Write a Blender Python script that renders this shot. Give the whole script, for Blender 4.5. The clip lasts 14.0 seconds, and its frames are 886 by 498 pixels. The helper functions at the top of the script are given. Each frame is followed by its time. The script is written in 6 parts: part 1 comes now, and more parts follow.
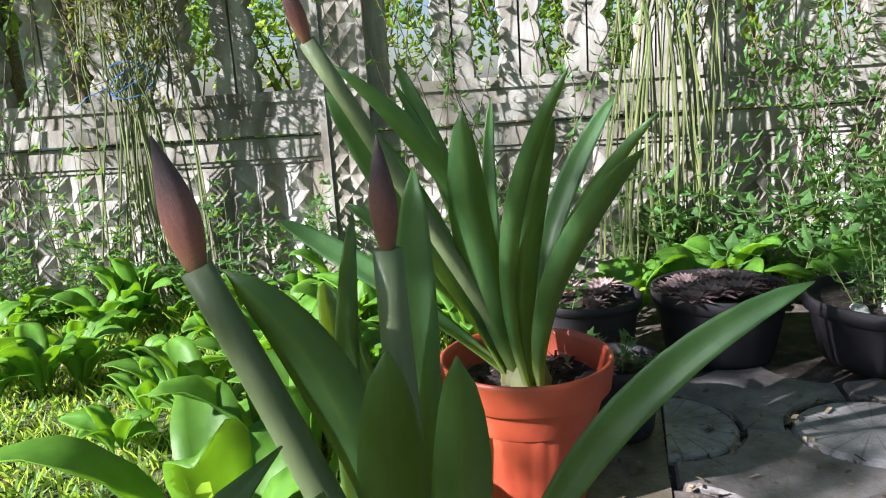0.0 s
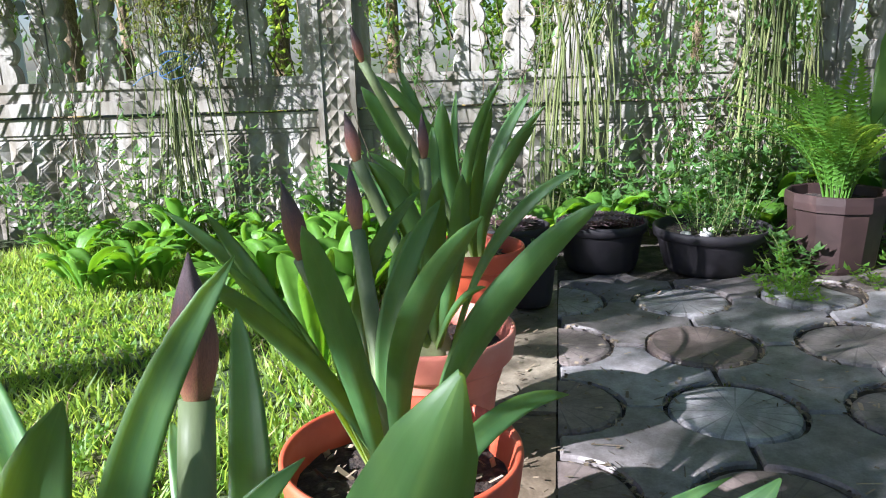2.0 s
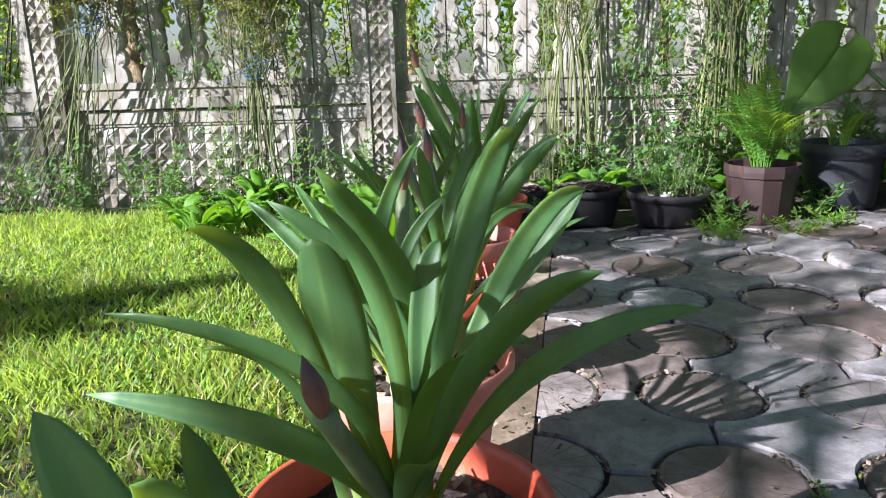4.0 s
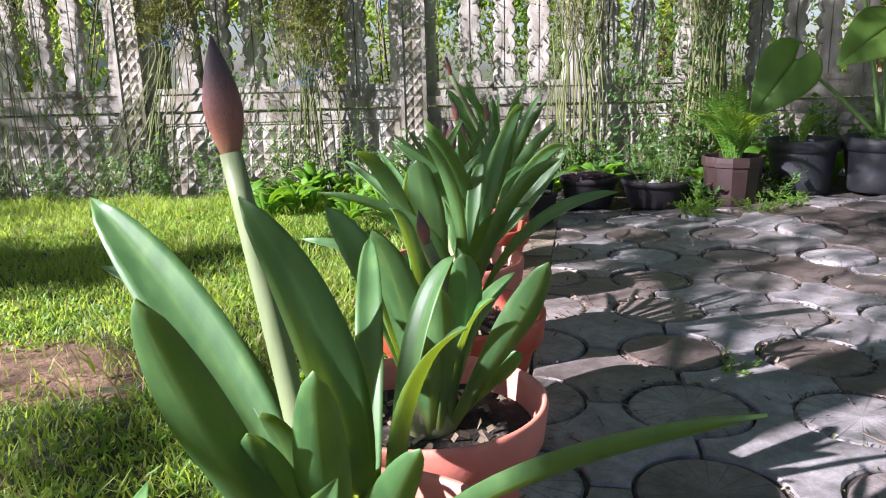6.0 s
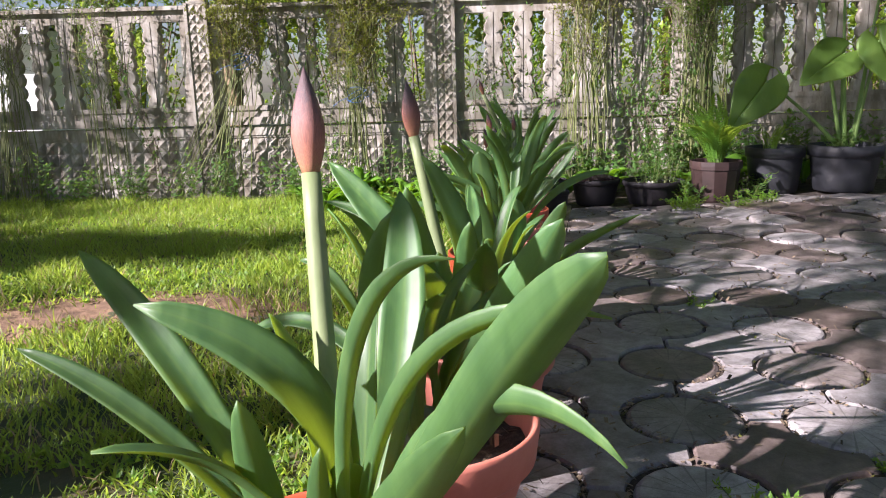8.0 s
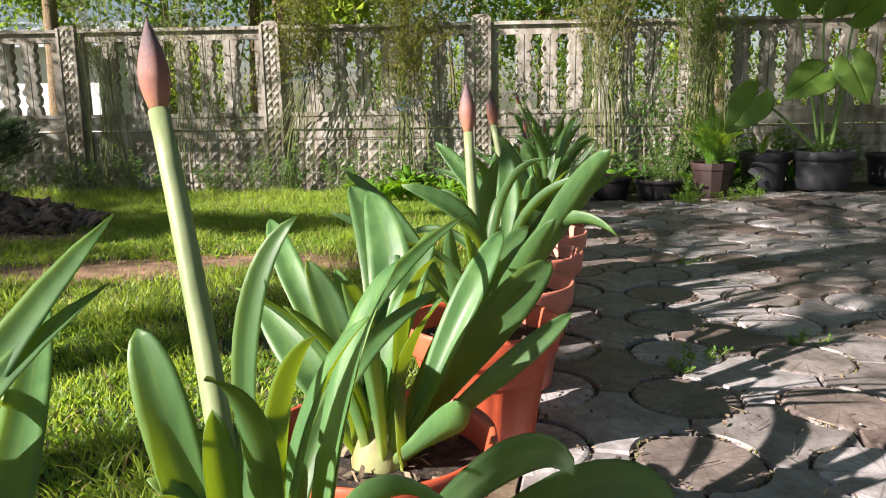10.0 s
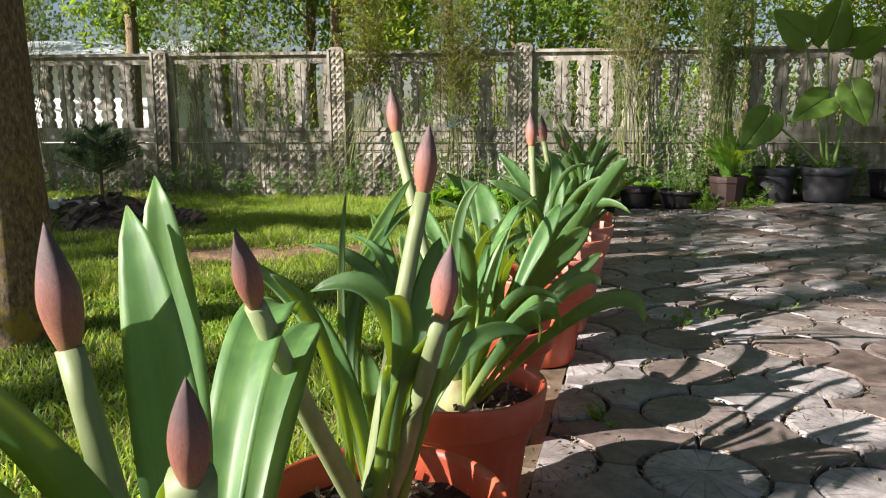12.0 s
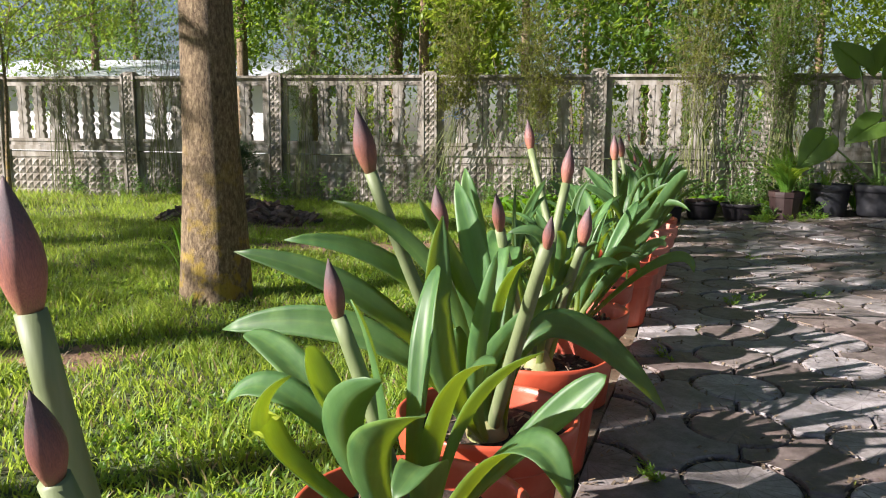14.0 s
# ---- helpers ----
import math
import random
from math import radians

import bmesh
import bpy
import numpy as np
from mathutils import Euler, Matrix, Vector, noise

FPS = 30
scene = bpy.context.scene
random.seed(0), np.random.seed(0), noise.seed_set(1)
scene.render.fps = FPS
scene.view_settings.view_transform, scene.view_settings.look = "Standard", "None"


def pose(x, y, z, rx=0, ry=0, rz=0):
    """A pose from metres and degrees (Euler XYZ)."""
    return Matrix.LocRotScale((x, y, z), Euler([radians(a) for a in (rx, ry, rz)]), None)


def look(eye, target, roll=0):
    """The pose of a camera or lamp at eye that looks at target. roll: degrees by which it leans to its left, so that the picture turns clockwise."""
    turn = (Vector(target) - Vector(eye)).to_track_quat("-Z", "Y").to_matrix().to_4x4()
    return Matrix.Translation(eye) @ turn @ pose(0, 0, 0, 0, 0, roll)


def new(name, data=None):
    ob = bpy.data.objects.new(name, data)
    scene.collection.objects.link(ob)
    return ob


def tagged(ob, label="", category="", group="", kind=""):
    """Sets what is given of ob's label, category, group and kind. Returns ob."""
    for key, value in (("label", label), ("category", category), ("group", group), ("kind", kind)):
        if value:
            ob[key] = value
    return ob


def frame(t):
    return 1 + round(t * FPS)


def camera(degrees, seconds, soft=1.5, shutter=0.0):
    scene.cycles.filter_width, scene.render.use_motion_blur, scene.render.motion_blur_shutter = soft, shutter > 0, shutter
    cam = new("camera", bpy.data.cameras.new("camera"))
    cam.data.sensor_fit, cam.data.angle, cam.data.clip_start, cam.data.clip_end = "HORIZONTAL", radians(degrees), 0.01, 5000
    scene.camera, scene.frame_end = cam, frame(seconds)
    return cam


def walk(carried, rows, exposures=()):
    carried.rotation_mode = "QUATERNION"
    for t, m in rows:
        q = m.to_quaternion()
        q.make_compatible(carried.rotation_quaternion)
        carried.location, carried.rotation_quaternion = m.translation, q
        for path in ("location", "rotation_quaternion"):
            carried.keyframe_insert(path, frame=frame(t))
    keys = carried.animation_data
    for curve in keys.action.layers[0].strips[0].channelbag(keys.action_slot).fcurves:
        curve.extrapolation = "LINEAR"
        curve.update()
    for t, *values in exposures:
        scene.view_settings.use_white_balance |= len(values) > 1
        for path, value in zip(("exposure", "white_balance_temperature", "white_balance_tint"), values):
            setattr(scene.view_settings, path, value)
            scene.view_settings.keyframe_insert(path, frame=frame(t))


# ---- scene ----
# camera
cam = camera(59.5, 14.0, 1.1)
PATH = [
    (0, (0.129, 0.68, 0.585), (-0.011, 2.628, 0.161), -3.7),
    (0.5, (0.116, 0.535, 0.583), (0.031, 2.476, 0.12), -3.3),
    (1, (0.109, 0.33, 0.615), (0.074, 2.271, 0.132), -2.2),
    (1.5, (0.104, 0.14, 0.624), (0.099, 2.081, 0.139), -1.8),
    (2, (0.08, -0.067, 0.638), (0.09, 1.874, 0.158), -1.7),
    (2.5, (0.059, -0.265, 0.665), (0.074, 1.677, 0.186), -1.7),
    (3, (0.051, -0.466, 0.647), (0.068, 1.478, 0.176), -1.5),
    (3.5, (0.03, -0.674, 0.655), (0.03, 1.27, 0.182), -1.7),
    (4, (0.021, -0.823, 0.658), (0.003, 1.119, 0.18), -1.6),
    (4.2, (0.019, -0.881, 0.652), (-0.004, 1.061, 0.174), -1.4),
    (6.5, (-0.047, -1.616, 0.656), (-0.109, 0.333, 0.216), -1.6),
    (7, (-0.083, -1.789, 0.668), (-0.145, 0.163, 0.237), -1.9),
    (7.5, (-0.117, -1.978, 0.682), (-0.184, -0.025, 0.26), -1.8),
    (8, (-0.112, -2.162, 0.674), (-0.194, -0.207, 0.264), -1.5),
    (8.2, (-0.115, -2.237, 0.653), (-0.205, -0.28, 0.247), -1.0),
    (10.5, (-0.254, -3.142, 0.665), (-0.382, -1.18, 0.297), -0.9),
    (11, (-0.269, -3.312, 0.678), (-0.407, -1.349, 0.32), -0.9),
    (11.5, (-0.274, -3.51, 0.685), (-0.432, -1.548, 0.335), -0.6),
    (12, (-0.298, -3.679, 0.685), (-0.494, -1.717, 0.345), -0.2),
    (12.5, (-0.327, -3.855, 0.689), (-0.568, -1.898, 0.358), 0.4),
    (13, (-0.33, -4.051, 0.697), (-0.616, -2.099, 0.371), 0.7),
    (13.5, (-0.337, -4.264, 0.693), (-0.663, -2.317, 0.373), 0.7),
    (14, (-0.371, -4.438, 0.704), (-0.727, -2.494, 0.401), 0.5),
]
walk(cam, [(t, look(eye, target, roll)) for t, eye, target, roll in PATH],
     exposures=[(0, 2.0, 5500, 17), (1, 2.14, 5250, 16), (2.5, 2.1, 5350, 18), (4, 2.08, 5450, 20), (7.5, 1.85, 5800, 30), (11, 1.62, 6450, 16), (14, 1.49, 6150, 20)])

# ---- light ----
SUN_TO = Vector((-0.74, -0.415, 0.48)).normalized()
world = bpy.data.worlds.new("sky")
scene.world = world
world.use_nodes = True
wn = world.node_tree.nodes
sky = wn.new("ShaderNodeTexSky")
sky.sky_type = "NISHITA"
sky.sun_disc = False
sky.sun_elevation = math.asin(SUN_TO.z)
sky.sun_rotation = math.atan2(SUN_TO.x, SUN_TO.y)
sky.air_density, sky.dust_density = 1.0, 1.0
world.node_tree.links.new(sky.outputs[0], wn["Background"].inputs[0])
wn["Background"].inputs[1].default_value = 0.031
sun = new("sun", bpy.data.lights.new("sun", "SUN"))
sun.data.energy, sun.data.angle, sun.data.color = 5.0, radians(0.55), (1.0, 0.92, 0.80)
sun.matrix_world = look(SUN_TO * 30, (0, 0, 0))

# ---- materials ----
def nodes_of(name):
    m = bpy.data.materials.new(name)
    m.use_nodes = True
    return m, m.node_tree.nodes, m.node_tree.links, m.node_tree.nodes["Principled BSDF"]


def ramp_of(ns, ls, fac, stops):
    r = ns.new("ShaderNodeValToRGB")
    while len(r.color_ramp.elements) < len(stops):
        r.color_ramp.elements.new(0.5)
    for e, (p, c) in zip(r.color_ramp.elements, stops):
        e.position, e.color = p, (*c, 1)
    ls.new(fac, r.inputs[0])
    return r.outputs[0]


def noise_of(ns, ls, scale, detail=4, coord="Object", stretch=None, rough=0.6):
    tc = ns.new("ShaderNodeTexCoord")
    n = ns.new("ShaderNodeTexNoise")
    n.inputs["Scale"].default_value, n.inputs["Detail"].default_value, n.inputs["Roughness"].default_value = scale, detail, rough
    src = tc.outputs[coord]
    if stretch:
        mp = ns.new("ShaderNodeMapping")
        mp.inputs["Scale"].default_value = stretch
        ls.new(src, mp.inputs[0])
        src = mp.outputs[0]
    ls.new(src, n.inputs["Vector"])
    return n.outputs["Fac"]


def mix_of(ns, ls, fac, a, b, mode="MIX"):
    m = ns.new("ShaderNodeMix")
    m.data_type, m.blend_type = "RGBA", mode
    for sock, v in ((m.inputs[0], fac), (m.inputs[6], a), (m.inputs[7], b)):
        if isinstance(v, (int, float)):
            sock.default_value = v
        elif isinstance(v, tuple):
            sock.default_value = (*v, 1)
        else:
            ls.new(v, sock)
    return m.outputs[2]


def bump_of(ns, ls, bsdf, height, dist=0.004, strength=0.6):
    b = ns.new("ShaderNodeBump")
    b.inputs["Distance"].default_value, b.inputs["Strength"].default_value = dist, strength
    ls.new(height, b.inputs["Height"])
    ls.new(b.outputs[0], bsdf.inputs["Normal"])


def vary(ns, ls, col, amount, source="Random"):
    """Brightness varied piece by piece."""
    if source == "Random":
        rnd = ns.new("ShaderNodeObjectInfo").outputs["Random"]
    else:
        rnd = ns.new("ShaderNodeNewGeometry").outputs["Random Per Island"]
    h = ns.new("ShaderNodeHueSaturation")
    mr = ns.new("ShaderNodeMapRange")
    mr.inputs[3].default_value, mr.inputs[4].default_value = 1 - amount, 1 + amount
    ls.new(rnd, mr.inputs[0])
    ls.new(mr.outputs[0], h.inputs["Value"])
    if isinstance(col, tuple):
        h.inputs["Color"].default_value = (*col, 1)
    else:
        ls.new(col, h.inputs["Color"])
    return h.outputs[0]


def plain(name, stops, scale=20, rough=0.7, bump=0.002, amount=0.0, source="Random", coord="Object", stretch=None, fine=None, spec=0.5):
    m, ns, ls, b = nodes_of(name)
    n = noise_of(ns, ls, scale, 6, coord, stretch)
    col = ramp_of(ns, ls, n, stops)
    if amount:
        col = vary(ns, ls, col, amount, source)
    ls.new(col, b.inputs["Base Color"])
    b.inputs["Roughness"].default_value = rough
    b.inputs["Specular IOR Level"].default_value = spec
    if bump:
        bump_of(ns, ls, b, noise_of(ns, ls, fine or scale * 5, 5, coord, stretch), bump)
    return m


def leafy(name, stops, scale=8, rough=0.38, glow=0.35, tint=(0.30, 0.55, 0.05), amount=0.2, source="Random", stretch=(6, 6, 0.6), bump=0.0008, spec=0.5, veins=False):
    """Leaf: a glossy skin and light that comes through."""
    m, ns, ls, b = nodes_of(name)
    n = noise_of(ns, ls, scale, 5, "Object", stretch)
    col = vary(ns, ls, ramp_of(ns, ls, n, stops), amount, source)
    if veins:
        # lengthwise veins, a groove along the middle and a pale foot
        vein = noise_of(ns, ls, 1.0, 3, "UV", (26, 1.2, 1))
        col = mix_of(ns, ls, 1.0, col, ramp_of(ns, ls, vein, [(0.35, (0.84, 0.87, 0.9)), (0.65, (1.13, 1.11, 1.06))]), "MULTIPLY")
        sep = ns.new("ShaderNodeSeparateXYZ")
        ls.new(ns.new("ShaderNodeTexCoord").outputs["UV"], sep.inputs[0])
        rib = ramp_of(ns, ls, sep.outputs[0], [(0.44, (0, 0, 0)), (0.5, (0.28, 0.28, 0.28)), (0.56, (0, 0, 0))])
        col = mix_of(ns, ls, rib, col, (0.20, 0.30, 0.07))
        foot = ramp_of(ns, ls, sep.outputs[1], [(0.03, (0.9, 0.9, 0.9)), (0.20, (0, 0, 0))])
        col = mix_of(ns, ls, foot, col, (0.34, 0.40, 0.12))
    ls.new(col, b.inputs["Base Color"])
    rr = ns.new("ShaderNodeMapRange")
    rr.inputs[3].default_value, rr.inputs[4].default_value = rough - 0.06, rough + 0.12
    ls.new(noise_of(ns, ls, 25, 3), rr.inputs[0])
    ls.new(rr.outputs[0], b.inputs["Roughness"])
    b.inputs["Specular IOR Level"].default_value = spec
    tr = ns.new("ShaderNodeBsdfTranslucent")
    ls.new(mix_of(ns, ls, 0.75, col, tint), tr.inputs[0])
    mx = ns.new("ShaderNodeMixShader")
    mx.inputs[0].default_value = glow
    ls.new(b.outputs[0], mx.inputs[1])
    ls.new(tr.outputs[0], mx.inputs[2])
    ls.new(mx.outputs[0], ns["Material Output"].inputs[0])
    if bump:
        bump_of(ns, ls, b, vein if veins else noise_of(ns, ls, scale * 12, 3, "Object", stretch), bump, 0.5)
    return m


def concrete_material():
    m, ns, ls, b = nodes_of("fence concrete")
    big = noise_of(ns, ls, 3.0, 6, "Object")
    col = ramp_of(ns, ls, big, [(0.25, (0.215, 0.198, 0.172)), (0.5, (0.385, 0.367, 0.33)), (0.75, (0.56, 0.537, 0.50))])
    stain = ramp_of(ns, ls, noise_of(ns, ls, 14, 6, "Object", (1, 1, 0.25)), [(0.42, (0.42, 0.38, 0.30)), (0.62, (1, 1, 1))])
    col = mix_of(ns, ls, 0.75, col, stain, "MULTIPLY")
    ls.new(col, b.inputs["Base Color"])
    b.inputs["Roughness"].default_value = 0.9
    b.inputs["Specular IOR Level"].default_value = 0.2
    bump_of(ns, ls, b, noise_of(ns, ls, 90, 6, "Object"), 0.003, 0.5)
    return m


def paver_material(name, stops, rays):
    m, ns, ls, b = nodes_of(name)
    col = ramp_of(ns, ls, noise_of(ns, ls, 7, 7, "Object"), stops)
    blot = ramp_of(ns, ls, noise_of(ns, ls, 28, 5, "Object"), [(0.35, (0.66, 0.62, 0.58)), (0.6, (1, 1, 1))])
    grain = ramp_of(ns, ls, noise_of(ns, ls, 170, 6, "Object", None, 0.8), [(0.36, (0.62, 0.60, 0.58)), (0.62, (1.25, 1.25, 1.25))])
    col = mix_of(ns, ls, 0.5, mix_of(ns, ls, 0.6, col, blot, "MULTIPLY"), grain, "MULTIPLY")
    tint = ramp_of(ns, ls, ns.new("ShaderNodeObjectInfo").outputs["Random"], [(0.0, (1.14, 0.93, 0.83)), (0.3, (1.06, 0.98, 0.92)), (0.65, (1.0, 1.0, 0.99)), (1.0, (1.08, 1.09, 1.11))])
    col = vary(ns, ls, mix_of(ns, ls, 1.0, col, tint, "MULTIPLY"), 0.42)
    ls.new(col, b.inputs["Base Color"])
    rr = ns.new("ShaderNodeMapRange")
    rr.inputs[3].default_value, rr.inputs[4].default_value = 0.36, 0.64
    ls.new(noise_of(ns, ls, 9, 4), rr.inputs[0])
    ls.new(rr.outputs[0], b.inputs["Roughness"])
    h = noise_of(ns, ls, 45, 7, "Object")
    if rays:
        tc = ns.new("ShaderNodeTexCoord")
        g = ns.new("ShaderNodeTexGradient")
        g.gradient_type = "RADIAL"
        ls.new(tc.outputs["Object"], g.inputs[0])
        a = ns.new("ShaderNodeMath")
        a.operation, a.inputs[1].default_value = "MULTIPLY", 2 * math.pi * 17
        ls.new(g.outputs["Fac"], a.inputs[0])
        s = ns.new("ShaderNodeMath")
        s.operation = "SINE"
        ls.new(a.outputs[0], s.inputs[0])
        p = ns.new("ShaderNodeMath")
        p.operation, p.inputs[1].default_value = "LESS_THAN", -0.93
        ls.new(s.outputs[0], p.inputs[0])
        q = ns.new("ShaderNodeMath")
        q.operation = "MULTIPLY_ADD"
        ls.new(p.outputs[0], q.inputs[0])
        q.inputs[1].default_value = -0.35
        ls.new(h, q.inputs[2])
        h = q.outputs[0]
        # the engraved ray lines are darkened in the base colour too
        ray_dark = ns.new("ShaderNodeMath")
        ray_dark.operation, ray_dark.inputs[1].default_value = "MULTIPLY", 0.45
        ls.new(p.outputs[0], ray_dark.inputs[0])
        ls.new(mix_of(ns, ls, ray_dark.outputs[0], col, (0.05, 0.045, 0.042)), b.inputs["Base Color"])
    bump_of(ns, ls, b, h, 0.0028, 0.6)
    return m


def bark_material():
    m, ns, ls, b = nodes_of("tree bark")
    ridge = noise_of(ns, ls, 85, 7, "Object", (1, 1, 0.42), 0.75)
    col = ramp_of(ns, ls, ridge, [(0.34, (0.065, 0.045, 0.028)), (0.5, (0.215, 0.155, 0.088)), (0.66, (0.40, 0.315, 0.19))])
    tc = ns.new("ShaderNodeTexCoord")
    sep = ns.new("ShaderNodeSeparateXYZ")
    ls.new(tc.outputs["Object"], sep.inputs[0])
    low = ns.new("ShaderNodeMapRange")
    low.inputs[1].default_value, low.inputs[2].default_value = 0.75, 0.05
    ls.new(sep.outputs[2], low.inputs[0])
    patch = ns.new("ShaderNodeMath")
    patch.operation = "MULTIPLY"
    ls.new(low.outputs[0], patch.inputs[0])
    spots = ramp_of(ns, ls, noise_of(ns, ls, 11, 5, "Object"), [(0.52, (0, 0, 0)), (0.6, (0.8, 0.8, 0.8))])
    ls.new(spots, patch.inputs[1])
    col = mix_of(ns, ls, patch.outputs[0], col, (0.42, 0.30, 0.03))
    ls.new(col, b.inputs["Base Color"])
    b.inputs["Roughness"].default_value = 0.92
    bump_of(ns, ls, b, ridge, 0.02, 0.9)
    return m


def bud_material():
    """Papery bracts: olive pink at the foot, dusky purple towards the tip, fine streaks along."""
    m, ns, ls, b = nodes_of("amaryllis bud")
    sep = ns.new("ShaderNodeSeparateXYZ")
    ls.new(ns.new("ShaderNodeTexCoord").outputs["Generated"], sep.inputs[0])
    wob = ns.new("ShaderNodeMath")
    wob.operation = "MULTIPLY_ADD"
    ls.new(noise_of(ns, ls, 9, 4, "Generated", (2, 2, 0.6)), wob.inputs[0])
    wob.inputs[1].default_value = 0.5
    ls.new(sep.outputs[2], wob.inputs[2])
    col = ramp_of(ns, ls, wob.outputs[0], [(0.25, (0.30, 0.175, 0.085)), (0.45, (0.34, 0.145, 0.10)), (0.75, (0.23, 0.105, 0.092)), (1.1, (0.115, 0.078, 0.084))])
    streak = ramp_of(ns, ls, noise_of(ns, ls, 14, 4, "Generated", (5, 5, 0.35)), [(0.36, (0.72, 0.70, 0.72)), (0.64, (1.2, 1.16, 1.1))])
    col = vary(ns, ls, mix_of(ns, ls, 1.0, col, streak, "MULTIPLY"), 0.2)
    ls.new(col, b.inputs["Base Color"])
    b.inputs["Roughness"].default_value = 0.5
    b.inputs["Specular IOR Level"].default_value = 0.4
    bump_of(ns, ls, b, noise_of(ns, ls, 30, 4, "Generated", (4, 4, 0.5)), 0.0008)
    return m


M_CONC = concrete_material()
M_DISC = paver_material("round paver", [(0.3, (0.12, 0.112, 0.109)), (0.5, (0.225, 0.213, 0.211)), (0.72, (0.35, 0.335, 0.33))], True)
M_FILL = paver_material("curved paver", [(0.3, (0.108, 0.101, 0.10)), (0.5, (0.198, 0.188, 0.188)), (0.72, (0.305, 0.292, 0.292))], False)
M_EDGE = paver_material("edging concrete", [(0.3, (0.10, 0.085, 0.06)), (0.5, (0.17, 0.145, 0.105)), (0.72, (0.25, 0.215, 0.16))], False)
M_DIRT = plain("joint soil", [(0.34, (0.022, 0.017, 0.012)), (0.54, (0.055, 0.043, 0.032)), (0.76, (0.16, 0.13, 0.10))], 30, 0.95, 0.006)
M_GROUND = plain("lawn soil", [(0.32, (0.028, 0.05, 0.012)), (0.5, (0.045, 0.065, 0.018)), (0.68, (0.10, 0.075, 0.04))], 3.2, 0.95, 0.01, fine=50)
M_SOIL = plain("bare reddish soil", [(0.3, (0.10, 0.062, 0.036)), (0.5, (0.20, 0.122, 0.070)), (0.7, (0.33, 0.205, 0.12))], 14, 0.95, 0.012, fine=70)
M_POTSOIL = plain("potting soil", [(0.35, (0.012, 0.009, 0.007)), (0.55, (0.035, 0.024, 0.017)), (0.72, (0.12, 0.09, 0.06))], 60, 0.95, 0.012, fine=140)
M_TERRA = plain("orange plastic pot", [(0.3, (0.40, 0.062, 0.028)), (0.55, (0.49, 0.088, 0.038)), (0.75, (0.55, 0.13, 0.07))], 9, 0.42, 0.0012, 0.1)
M_PINK = plain("faded pink plastic pot", [(0.3, (0.50, 0.15, 0.10)), (0.55, (0.60, 0.21, 0.15)), (0.75, (0.66, 0.29, 0.22))], 9, 0.48, 0.0012, 0.1)
M_BLACK = plain("black plastic pot", [(0.3, (0.010, 0.008, 0.010)), (0.6, (0.018, 0.015, 0.018)), (0.8, (0.032, 0.028, 0.030))], 16, 0.66, 0.001)
M_GREY = plain("grey plastic pot", [(0.3, (0.013, 0.014, 0.018)), (0.6, (0.022, 0.024, 0.029)), (0.8, (0.05, 0.05, 0.052))], 12, 0.5, 0.001)
M_BROWN = plain("brown plastic pot", [(0.3, (0.022, 0.012, 0.011)), (0.6, (0.035, 0.019, 0.017)), (0.8, (0.07, 0.042, 0.036))], 12, 0.5, 0.001)
M_LEAF = leafy("amaryllis leaf", [(0.3, (0.049, 0.130, 0.050)), (0.55, (0.084, 0.188, 0.068)), (0.75, (0.134, 0.25, 0.088))], 10, 0.44, 0.44, (0.80, 0.92, 0.10), 0.3, bump=0.00015, spec=0.6, veins=True)
M_SCAPE = leafy("flower stalk", [(0.3, (0.15, 0.20, 0.085)), (0.6, (0.22, 0.27, 0.13)), (0.8, (0.29, 0.32, 0.18))], 10, 0.5, 0.12, (0.4, 0.5, 0.15), 0.12, bump=0.0002)
M_BUD = bud_material()
M_BULB = plain("papery bulb skin", [(0.3, (0.16, 0.12, 0.05)), (0.6, (0.30, 0.33, 0.14)), (0.8, (0.40, 0.40, 0.22))], 20, 0.6, 0.001)
M_BROAD = leafy("broad weed leaf", [(0.3, (0.085, 0.20, 0.022)), (0.6, (0.135, 0.285, 0.035)), (0.8, (0.19, 0.35, 0.05))], 9, 0.42, 0.54, (0.60, 0.82, 0.06), 0.25)
M_HERB = leafy("herb leaf", [(0.3, (0.05, 0.12, 0.03)), (0.6, (0.085, 0.18, 0.045)), (0.8, (0.13, 0.23, 0.07))], 20, 0.5, 0.38, (0.35, 0.55, 0.08), 0.4, "Island")
M_GRASS = leafy("grass blade", [(0.3, (0.095, 0.175, 0.022)), (0.55, (0.175, 0.27, 0.034)), (0.75, (0.28, 0.36, 0.055))], 3, 0.5, 0.45, (0.60, 0.76, 0.08), 0.6, "Island")
M_DRY = leafy("dry grass", [(0.3, (0.24, 0.18, 0.09)), (0.6, (0.34, 0.27, 0.14)), (0.8, (0.42, 0.35, 0.2))], 3, 0.6, 0.25, (0.5, 0.4, 0.2), 0.3, "Island")
M_TREE = leafy("tree leaf", [(0.3, (0.034, 0.080, 0.013)), (0.55, (0.062, 0.128, 0.020)), (0.75, (0.10, 0.175, 0.030))], 2, 0.45, 0.45, (0.42, 0.62, 0.05), 0.45, "Island", None)
M_TREEY = leafy("young tree leaf", [(0.3, (0.12, 0.20, 0.02)), (0.55, (0.20, 0.29, 0.03)), (0.75, (0.28, 0.36, 0.045))], 2, 0.45, 0.48, (0.55, 0.68, 0.06), 0.4, "Island", None)
M_STEM = leafy("green shrub stem", [(0.3, (0.085, 0.115, 0.04)), (0.55, (0.15, 0.175, 0.06)), (0.75, (0.26, 0.26, 0.11))], 30, 0.5, 0.1, (0.4, 0.5, 0.1), 0.35, "Island", (1, 1, 0.2))
